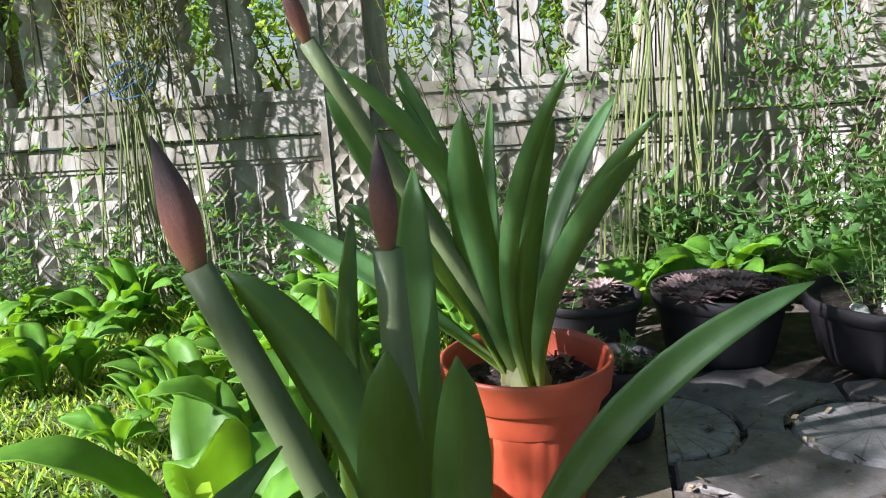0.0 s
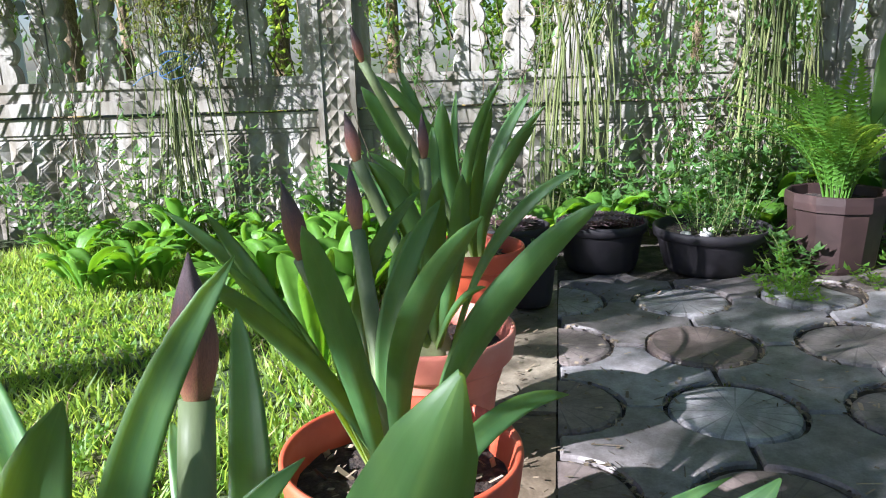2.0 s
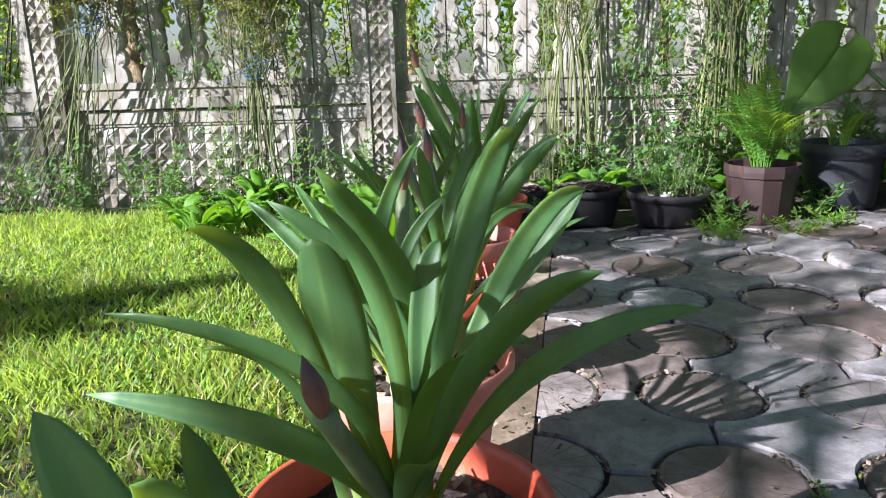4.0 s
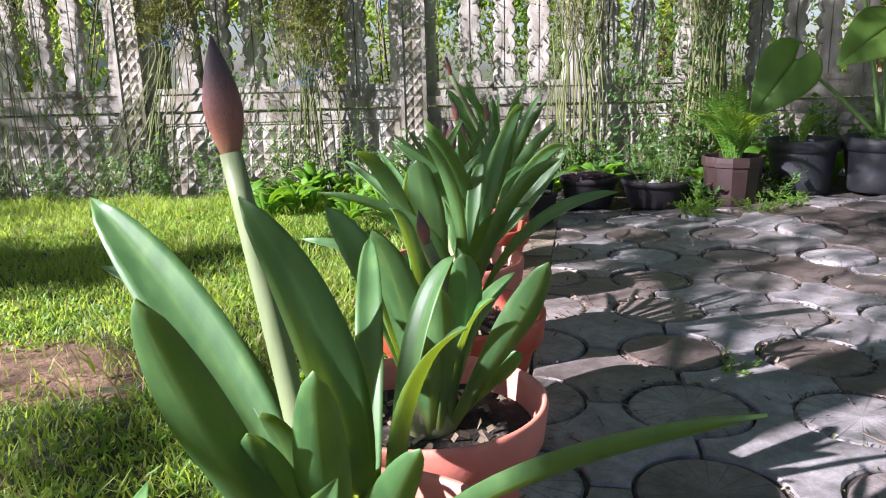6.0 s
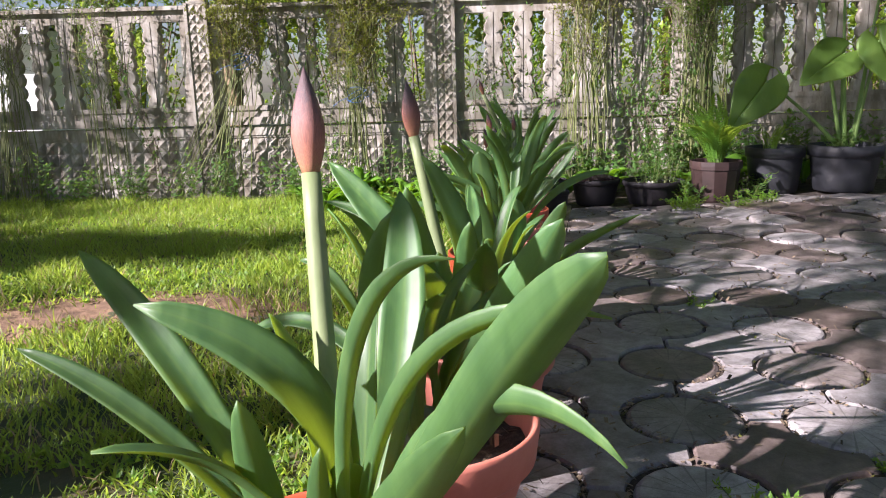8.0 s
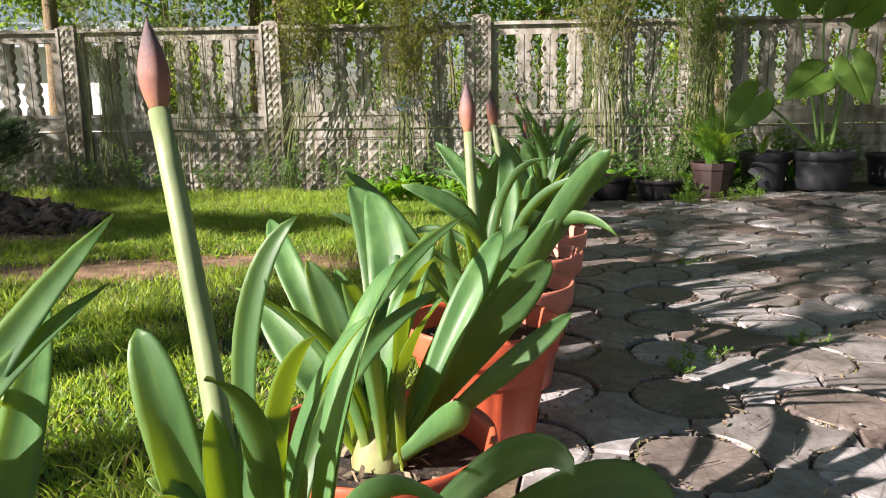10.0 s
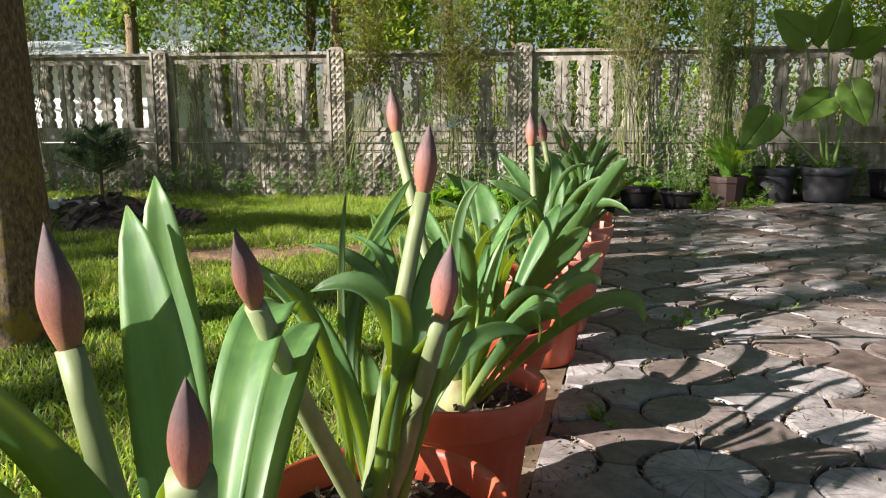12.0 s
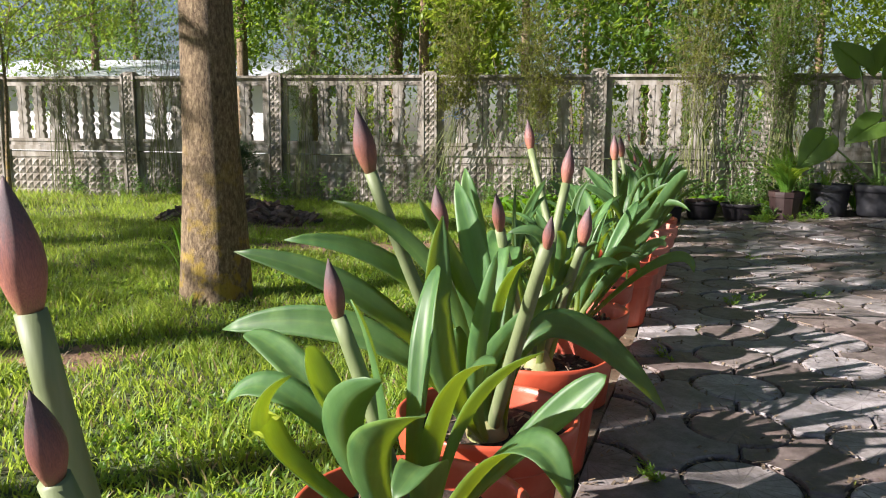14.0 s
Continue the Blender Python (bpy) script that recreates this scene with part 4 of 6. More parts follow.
# ---- far pots and their plants ----
def tub(name, x, y, r, h, material, label, taper=0.8, lip=0.03, hoops=0, soil=0.03, seed=1, sides=48):
    pot = empty(name, (x, y, rise_at(x, y) + 0.001), seed * 53 % 360, label, "plant pot")
    prof = [(0.0, 0.003), (r * taper * 0.96, 0.0), (r * taper, 0.008)]
    top = h - lip
    for k in range(1, 9):
        t = k / 9
        q = r * (taper + (0.94 - taper) * t)
        if hoops and k % 3 == 0:
            prof += [(q, top * t - 0.006), (q + 0.004, top * t - 0.004), (q + 0.004, top * t + 0.004), (q, top * t + 0.006)]
        else:
            prof.append((q, top * t))
    prof.append((r * 0.94, top))
    bm, _ = lathe(prof, sides)
    part("body", bm, material, pot, smooth=sides > 20)
    bm, _ = lathe([(r * 0.94, top), (r * 1.0, top + 0.002), (r * 1.01, top + lip * 0.5), (r * 1.005, h - 0.002), (r * 0.985, h), (r * 0.95, h - 0.003), (r * 0.92, h - soil - 0.01)], sides)
    part("rim", bm, material, pot, smooth=sides > 20)
    soil_disc(r * 0.93, h - soil, 0.006, pot, None, seed)
    return pot


def fern(x, y, z, n, length, seed):
    plant = empty("fern", (x, y, z), 0, "bright green fern with upright feathery fronds, in a pot", "fern")
    r = random.Random(seed)
    for i in range(n):
        s = Soup()
        a = 2 * math.pi * (i * 0.382) + r.uniform(-0.3, 0.3)
        out = r.uniform(0.15, 0.85)
        fwd, lat = Vector((math.cos(a), math.sin(a), 0)), Vector((-math.sin(a), math.cos(a), 0))
        ln = length * r.uniform(0.7, 1.1)
        p0, p1, p2 = fwd * 0.03, fwd * (0.25 * ln * out) + Vector((0, 0, ln * 0.6)), fwd * (ln * out) + Vector((0, 0, ln * r.uniform(0.62, 0.98) * (1.08 - 0.45 * out)))
        pts = [p0 * (1 - t) ** 2 + p1 * (2 * t * (1 - t)) + p2 * t * t for t in [k / 26 for k in range(27)]]
        s.tube(pts[::3], 0.0022, 0.0008, 4)
        for k in range(3, 27):
            t = k / 26
            d = (pts[min(k + 1, 26)] - pts[k - 1]).normalized()
            w = ln * 0.15 * math.sin(min(1, (t - 0.02) * 1.5) * math.pi / 2) * (1 - t) ** 0.55 + 0.004
            for sg in (-1, 1):
                ax = (lat * sg + d * 0.35).normalized()
                s.leaf(pts[k], ax, d, w, ln * 0.032, 0.06)
                # notched pinna edge
                for q in range(1, 4):
                    b = pts[k] + ax * (w * q / 4.5)
                    s.leaf(b, (d * 0.9 + ax * 0.5).normalized(), ax, ln * 0.020 * (1 - q / 6), ln * 0.010, 0.0)
        s.build("frond", M_FERN, plant)
    return plant


def ear_leaf(plant, at, blade_dir, face, size, stalk_from, seed):
    """A broad heart shaped leaf on its own stalk."""
    s = Soup()
    mid = (stalk_from + at) * 0.5 + Vector((0, 0, 0.04)) + (stalk_from - at) * 0.06
    s.tube([stalk_from * (1 - t) ** 2 + mid * (2 * t * (1 - t)) + at * t * t for t in [k / 8 for k in range(9)]], 0.013, 0.006, 8)
    stalk = s.build("stalk", M_PETIOLE, plant, True)
    d = blade_dir.normalized()
    n = (face - d * face.dot(d)).normalized()
    side = d.cross(n)
    r = random.Random(seed)
    ph = r.uniform(0, 6)
    verts, faces = [], []
    rows, cols = 22, 7
    for sg in (-1, 1):
        off = len(verts)
        for i in range(rows + 1):
            t = -0.30 + 1.30 * i / rows
            # half width: rounded lobes behind the stalk, a pointed end ahead
            q = (t + 0.30) / 1.30
            w = 0.44 * (math.sin(math.pi * min(1.0, q ** 0.62)) ** 0.8 if q < 1 else 0.0) + 0.002
            inner = 0.0 if t >= 0 else 0.10 * (-t / 0.30) ** 0.7
            inner = min(inner, w)
            for j in range(cols + 1):
                f = j / cols
                y = inner + (w - inner) * f
                z = 0.16 * y - 0.30 * y * y - 0.20 * max(0.0, t) ** 2 - 0.12 * min(0.0, t) ** 2
                z += 0.016 * math.sin(t * 21 + ph - 9 * y) * f * f + 0.006 * math.sin(t * 44)  * f
                verts.append(tuple(at + (d * t + side * (sg * y) + n * z) * (size * 1.25)))
        for i in range(rows):
            for j in range(cols):
                a = off + i * (cols + 1) + j
                faces.append((a, a + 1, a + cols + 2, a + cols + 1) if sg > 0 else (a, a + cols + 1, a + cols + 2, a + 1))
    ob = link_mesh("leaf", verts, faces, M_COLO, True, plant)
    th = ob.modifiers.new("thickness", "SOLIDIFY")
    th.thickness = 0.0025
    return ob


def elephant_ear(x, y, z, leaves, label, seed):
    plant = empty("elephant_ear", (x, y, z), 0, label, "plant")
    for i, (ax, ay, az, dx, dy, dz, fx, fy, fz, size) in enumerate(leaves):
        a = math.atan2(ay, ax)
        ear_leaf(plant, Vector((ax, ay, az)), Vector((dx, dy, dz)), Vector((fx, fy, fz)), size, Vector((0.03 * math.cos(a), 0.03 * math.sin(a), 0.0)), seed * 9 + i)
    return plant


def rosette(x, y, z, radius, seed):
    """A houseleek: pointed fleshy leaves in a spiral."""
    s = Soup()
    r = random.Random(seed)
    for i in range(34):
        a = i * 2.4
        q = (i / 34) ** 0.8
        el = 1.25 - 1.05 * q
        d = Vector((math.cos(a) * math.cos(el), math.sin(a) * math.cos(el), math.sin(el)))
        side = Vector((-math.sin(a), math.cos(a), 0))
        b = Vector((math.cos(a) * 0.006, math.sin(a) * 0.006, 0.004))
        s.leaf(b, d, side, radius * (0.45 + 0.6 * q), radius * 0.34, 0.10)
    ob = s.build("houseleek", M_ROSETTE, None, False)
    ob.location = (x, y, z + rise_at(x, y))
    return tagged(ob, "purple green houseleek rosette in a black bowl", "succulent", "houseleeks")


def herb_bush(name, x, y, z, n, height, spread, leaf, material, label, seed, category="herb"):
    """Leafy stems from one root."""
    plant = empty(name, (x, y, z), 0, label, category)
    r, stems, leaves = random.Random(seed), Soup(), Soup()
    for i in range(n):
        a = r.uniform(0, 6.283)
        b = Vector((math.cos(a), math.sin(a), 0)) * spread * math.sqrt(r.random()) * 0.5
        top = b + Vector((math.cos(a), math.sin(a), 0)) * spread * r.uniform(0.2, 0.9) + Vector((0, 0, height * r.uniform(0.55, 1.1)))
        pts = [b.lerp(top, t) + Vector((0, 0, 0.06 * height * math.sin(t * 3))) for t in [k / 6 for k in range(7)]]
        stems.tube(pts, 0.0018, 0.0008, 4)
        for k in range(1, 7):
            for q in range(3):
                g = r.uniform(0, 6.283)
                d = Vector((math.cos(g), math.sin(g), r.uniform(-0.1, 0.7))).normalized()
                leaves.leaf(pts[k], d, d.cross(Vector((0, 0, 1))).normalized(), leaf * r.uniform(0.6, 1.15), leaf * r.uniform(0.3, 0.5), 0.1)
    tagged(stems.build("stem_mass", M_STEM, plant), kind="stuff")
    tagged(leaves.build("foliage", material, plant), kind="stuff")
    return plant


def broad_plant(name, x, y, n, length, width, label, seed, upright=0.6, group=""):
    """A tuft of broad pointed leaves, each a curved blade."""
    plant = empty(name, (x, y, rise_at(x, y)), 0, label, "plant", group)
    r = random.Random(seed)
    for i in range(n):
        a = i * 2.4 + r.uniform(-0.4, 0.4)
        ln, up = length * r.uniform(0.65, 1.1), upright * r.uniform(0.7, 1.25)
        fwd, lat = Vector((math.cos(a), math.sin(a), 0)), Vector((-math.sin(a), math.cos(a), 0))
        reach, rise = ln * math.cos(up), ln * math.sin(up)
        p0, p1, p2 = fwd * 0.01, fwd * reach * 0.35 + Vector((0, 0, rise * 0.95)), fwd * reach + Vector((0, 0, rise * 0.9))
        verts, faces, nn, mm = [], [], 12, 4
        roll = r.uniform(-0.5, 0.5)
        for k in range(nn + 1):
            t = k / nn
            p = p0 * (1 - t) ** 2 + p1 * (2 * t * (1 - t)) + p2 * t * t
            d = ((p1 - p0) * (1 - t) + (p2 - p1) * t).normalized()
            nor = d.cross(lat)
            nor = nor if nor.z > 0 else -nor
            sd = lat * math.cos(roll) + nor * math.sin(roll)
            w = width * (0.10 + 0.90 * math.sin(math.pi * max(0.0, (t - 0.12) / 0.88)) ** 0.75 if t > 0.12 else 0.10)
            for j in range(mm + 1):
                s = j / mm * 2 - 1
                verts.append(tuple(p + sd * (s * w / 2) + nor * (0.20 * w * abs(s) + 0.03 * w * math.sin(t * 22 + s * 2))))
        for k in range(nn):
            for j in range(mm):
                q = k * (mm + 1) + j
                faces.append((q, q + 1, q + mm + 2, q + mm + 1))
        ob = link_mesh("leaf", verts, faces, M_BROAD, True, plant)
        th = ob.modifiers.new("thickness", "SOLIDIFY")
        th.thickness = 0.0012
    return plant


def build_far_pots():
    tub("planter_bowl", 0.575, 2.23, 0.135, 0.145, M_BLACK, "low black plastic bowl planted with houseleeks", 0.78, 0.03, 0, 0.02, 3)
    tub("planter_bowl", 0.875, 2.13, 0.165, 0.130, M_BLACK, "low black plastic bowl with small weeds and white stones", 0.78, 0.03, 0, 0.025, 4)
    tub("small_pot", 0.312, 1.89, 0.075, 0.125, M_BLACK, "small black plastic pot with seedlings", 0.8, 0.02, 0, 0.02, 5)
    tub("small_pot", 0.30, 2.19, 0.11, 0.15, M_BLACK, "black plastic pot with houseleeks and gravel", 0.8, 0.02, 0, 0.02, 6)
    tub("tall_pot", 1.178, 2.02, 0.134, 0.215, M_BROWN, "faceted brown plastic pot holding a fern", 0.82, 0.045, 0, 0.03, 7, 12)
    # this pot has the same grey from base to rim
    tub("tall_pot", 1.53, 2.14, 0.153, 0.245, M_GREY, "plain grey plastic nursery pot", 0.80, 0.055, 0, 0.03, 8)
    tub("tall_pot", 1.868, 2.06, 0.184, 0.245, M_GREY, "dark grey plastic nursery pot with a broad rim", 0.80, 0.06, 0, 0.03, 9)
    tub("tall_pot", 2.42, 2.35, 0.15, 0.20, M_BLACK, "black plastic pot standing by the fence", 0.80, 0.03, 0, 0.03, 10)
    r = random.Random(5)
    for cx, cy, rad, z, n in ((0.535, 2.20, 0.09, 0.135, 9), (0.30, 2.19, 0.075, 0.135, 4)):
        for i in range(n):
            a, q = i * 2.4, rad * math.sqrt((i + 0.5) / n)
            rosette(cx + q * math.cos(a), cy + q * math.sin(a), z, r.uniform(0.036, 0.06), 40 + i)
    for i in range(3):
        rosette(0.302 + 0.03 * math.cos(i * 2.1), 1.88 + 0.03 * math.sin(i * 2.1), 0.11, 0.028, 60 + i)
    # dry reddish moss on one bowl, white stones on the other
    red = Soup()
    for _ in range(420):
        a, q = r.uniform(-1.2, 1.9), 0.13 * math.sqrt(r.random())
        c = Vector((0.595 + q * 0.85 * math.cos(a), 2.23 + q * 0.85 * math.sin(a), 0.135 + rise_at(0.575, 2.23)))
        d = rnd_dir(r)
        d.z = abs(d.z)
        red.leaf(c, d, d.cross(Vector((0.3, 0.2, 0.9))).normalized(), r.uniform(0.008, 0.02), 0.005, 0.1)
    tagged(red.build("stonecrop", M_SUCC), "dry reddish stonecrop mat in a bowl", "succulent", kind="stuff")
    for i in range(7):
        bm = bmesh.new()
        bmesh.ops.create_icosphere(bm, subdivisions=1, radius=1)
        for v in bm.verts:
            v.co *= 1 + 0.25 * noise.noise(v.co * 2 + Vector((i, 0, 0)))
        ob = part("pebble", bm, M_STONE)
        ob.matrix_basis = pose(0.83 + r.uniform(-0.06, 0.06), 2.085 + r.uniform(-0.03, 0.04), 0.112 + rise_at(0.875, 2.13), r.uniform(0, 90), 0, r.uniform(0, 360)) @ Matrix.Diagonal((0.022, 0.015, 0.010, 1))
        tagged(ob, "white pebble lying in a black bowl", "pebble", "white pebbles")
    for i in range(4):
        herb_bush("seedlings", 0.86 + r.uniform(-0.05, 0.09), 2.13 + r.uniform(-0.06, 0.07), 0.100 + rise_at(0.875, 2.13), 9, 0.10 + 0.04 * i, 0.10, 0.026, M_HERB, "leggy green seedlings in a black bowl", 70 + i)
    herb_bush("seedlings", 0.312, 1.89, 0.105, 5, 0.06, 0.05, 0.025, M_HERB, "tiny seedlings in a small black pot", 75)
    fern(1.175, 2.02, 0.183 + rise_at(1.178, 2.02), 44, 0.44, 11)
    fern(1.48, 2.08, 0.213 + rise_at(1.53, 2.14), 9, 0.24, 12)
    elephant_ear(1.875, 2.06, 0.213 + rise_at(1.868, 2.06), [
        (-0.46, -0.05, 0.37, -0.62, -0.25, -0.72, -0.10, -0.90, 0.35, 0.235),
        (-0.10, -0.10, 0.50, -0.80, -0.35, -0.42, -0.10, -0.80, 0.50, 0.225),
        (0.06, -0.12, 0.56, 0.35, -0.30, -0.85, -0.25, -0.85, 0.35, 0.215),
        (-0.22, 0.04, 0.93, -0.72, -0.05, 0.62, 0.10, -0.95, -0.20, 0.22),
        (-0.05, 0.06, 0.92, 0.25, -0.08, 0.85, -0.10, -0.95, -0.10, 0.25),
        (0.14, 0.06, 0.86, 0.80, 0.05, 0.45, -0.15, -0.90, 0.30, 0.22),
    ], "tall elephant ear with broad drooping green leaves, in a grey pot", 2)
    herb_bush("seedlings", 1.79, 1.97, 0.213 + rise_at(1.868, 2.06), 8, 0.10, 0.09, 0.04, M_HERB, "small weeds at the edge of a grey pot", 77)


# ---- beds along the fence ----
def build_beds():
    r = random.Random(15)
    spots = []
    while len(spots) < 30:
        x, y = r.uniform(-0.85, 0.15), r.uniform(1.75, 2.65)
        if y < 2.16 and x > -0.08 or y < 2.0 - 0.75 * (x + 0.3):
            continue
        spots.append((x, y))
    for i, (x, y) in enumerate(spots):
        broad_plant("broad_leaved_weed", x, y, 7, r.uniform(0.14, 0.25), r.uniform(0.04, 0.07), "lush broad leaved green weed beside the pots", 100 + i, 0.95, "broad leaved weeds")
    for i in range(34):
        x, y = r.uniform(-1.35, -0.12), r.uniform(1.78, 2.62)
        broad_plant("broad_leaved_weed", x, y, 6, r.uniform(0.11, 0.20), r.uniform(0.035, 0.06), "low broad leaved green weed at the lawn edge", 400 + i, 0.75, "broad leaved weeds")
    for i, (x, y, ln, w) in enumerate(((-0.166, 1.393, 0.34, 0.085), (-0.142, 1.817, 0.30, 0.08), (-0.34, 1.772, 0.24, 0.06), (-0.132, 1.544, 0.30, 0.08))):
        broad_plant("broad_leaved_weed", x, y, 5, ln, w, "tall broad leaved weed with pale translucent leaves", 140 + i, 1.25, "broad leaved weeds")
    for i in range(13):
        broad_plant("bergenia", 0.42 + i * 0.115 + r.uniform(-0.05, 0.05), 2.50 + r.uniform(-0.14, 0.14), 7, r.uniform(0.17, 0.27), r.uniform(0.07, 0.11), "broad leaved green plant in the bed behind the pots", 170 + i, 0.8, "bed plants")
    for i in range(16):
        x, y = 0.45 + i * 0.125 + r.uniform(-0.05, 0.05), 2.68 + r.uniform(-0.12, 0.12)
        herb_bush("nettle", x, y, rise_at(x, y), 9, r.uniform(0.2, 0.38), 0.14, 0.07, M_HERB, "leafy green herb against the concrete fence", 200 + i, "weed")
    for i in range(30):
        herb_bush("nettle", -5.6 + i * 0.19 + r.uniform(-0.08, 0.08), 2.74 + r.uniform(-0.14, 0.08), 0, 8, r.uniform(0.16, 0.34), 0.15, 0.05, M_HERB, "weedy green herb at the foot of the fence", 240 + i, "weed")
    for i, (x, y, h) in enumerate(((0.206, 2.182, 0.30), (0.259, 2.365, 0.35), (0.086, 2.445, 0.32), (1.083, 1.983, 0.12), (1.372, 2.039, 0.12), (-0.593, 2.681, 0.4), (-0.972, 2.631, 0.42))):
        herb_bush("nettle", x, y, rise_at(x, y), 7, h, 0.09, 0.05, M_HERB, "slender green weed growing between the pots", 280 + i, "weed")
    # fern like seedlings in the paving joints
    for i, (x, y, h) in enumerate(((0.97, 1.79, 0.07), (1.0, 1.90, 0.05), (1.22, 1.80, 0.06), (1.05, 1.98, 0.12), (1.40, 1.86, 0.05), (0.32, -1.03, 0.03), (-0.09, -1.98, 0.025), (-0.20, -2.86, 0.03), (0.24, -1.12, 0.03), (0.55, 0.17, 0.02), (0.62, -0.9, 0.03))):
        herb_bush("paving_weed", x, y, rise_at(x, y) - 0.006, 9 if y > 1 else 5, h, 0.10 if y > 1 else 0.06, 0.030 if y > 1 else 0.018, M_FERN, "small weed rooted in the paving joints", 300 + i, "weed")
    broad_plant("iris", -2.163, -1.213, 9, 0.36, 0.022, "clump of upright sword shaped leaves at the tree foot", 330, 1.35)


def shrub(x, y, height, n, tie, spread, leaf_mat, label, seed, tied=True, skew=0.0, full=1.0):
    """A bundle of thin upright stems, gathered by twine, with twiggy tops."""
    plant = empty("bundled_shrub", (x, y, rise_at(x, y)), 0, label, "shrub", "shrubs along the fence")
    r, stems, twigs, leaves = random.Random(seed), Soup(), Soup(), Soup()
    for i in range(n):
        a, q = r.uniform(0, 6.283), math.sqrt(r.random())
        foot = Vector((math.cos(a) * q * spread * 1.9 + skew * r.uniform(0, 1), math.sin(a) * q * 0.10, 0))
        loose = 0.06 if tied else 0.07
        if r.random() < 0.4:
            loose *= 2.6
        knot = Vector((math.cos(a) * q * loose + r.uniform(-0.02, 0.02), math.sin(a) * q * 0.04, tie * r.uniform(0.9, 1.1)))
        h = height * r.uniform(0.55, 1.12)
        top = Vector((math.cos(a) * q * spread * r.uniform(1.0, 4.2), math.sin(a) * q * 0.20, h))
        pts = []
        for k in range(13):
            t = k / 12
            if t < 0.35:
                f = t / 0.35
                p = foot.lerp(knot, f) + Vector((0.035 * math.sin(f * 3.14) * math.sin(i * 1.7), 0, 0))
            else:
                f = (t - 0.35) / 0.65
                p = knot.lerp(top, f) + Vector((0.05 * math.sin(f * 4 + i), 0.02 * math.sin(f * 4 + i), 0))
            pts.append(p)
        stems.tube(pts, r.uniform(0.0020, 0.0042), 0.0013, 5, False)
        for k in range(5, 13):
            for _ in range(3):
                g = r.uniform(0, 6.283)
                d = Vector((math.cos(g), math.sin(g) * 0.6, r.uniform(-0.3, 1.2))).normalized()
                if r.random() < (0.8 if k > 7 else 0.3):
                    e = pts[k] + d * r.uniform(0.06, 0.24)
                    twigs.tube([pts[k], e], 0.0013, 0.0006, 3, False)
                    for w in range(int(full * (9 if k > 7 else 3))):
                        b = pts[k].lerp(e, r.uniform(0.3, 1))
                        o = rnd_dir(r)
                        leaves.leaf(b, o, o.cross(Vector((0.3, 0.1, 0.9))).normalized(), r.uniform(0.014, 0.030), r.uniform(0.007, 0.013), 0.1)
    tagged(stems.build("stem_mass", M_STEM, plant), kind="stuff")
    tagged(twigs.build("twig_mass", M_TWIG, plant), kind="stuff")
    tagged(leaves.build("foliage", leaf_mat, plant), kind="stuff")
    if tied:
        s = Soup()
        for k in range(4):
            ring = [Vector((0.055 * math.cos(t), 0.05 * math.sin(t), tie + 0.012 * k + 0.03 * math.sin(t + k))) for t in [2 * math.pi * j / 14 for j in range(15)]]
            s.tube(ring, 0.0018, 0.0018, 5, False)
        s.tube([Vector((0.05, -0.04, tie + 0.03)), Vector((0.09, -0.06, tie + 0.06)), Vector((0.12, -0.05, tie + 0.03)), Vector((0.07, -0.05, tie))], 0.0018, 0.0018, 5)
        s.tube([Vector((-0.05, -0.04, tie)), Vector((-0.10, -0.06, tie - 0.02)), Vector((-0.14, -0.05, tie - 0.05))], 0.0018, 0.0015, 5)
        tagged(s.build("twine", M_BLUE, plant), "knotted blue plastic twine")
    return plant


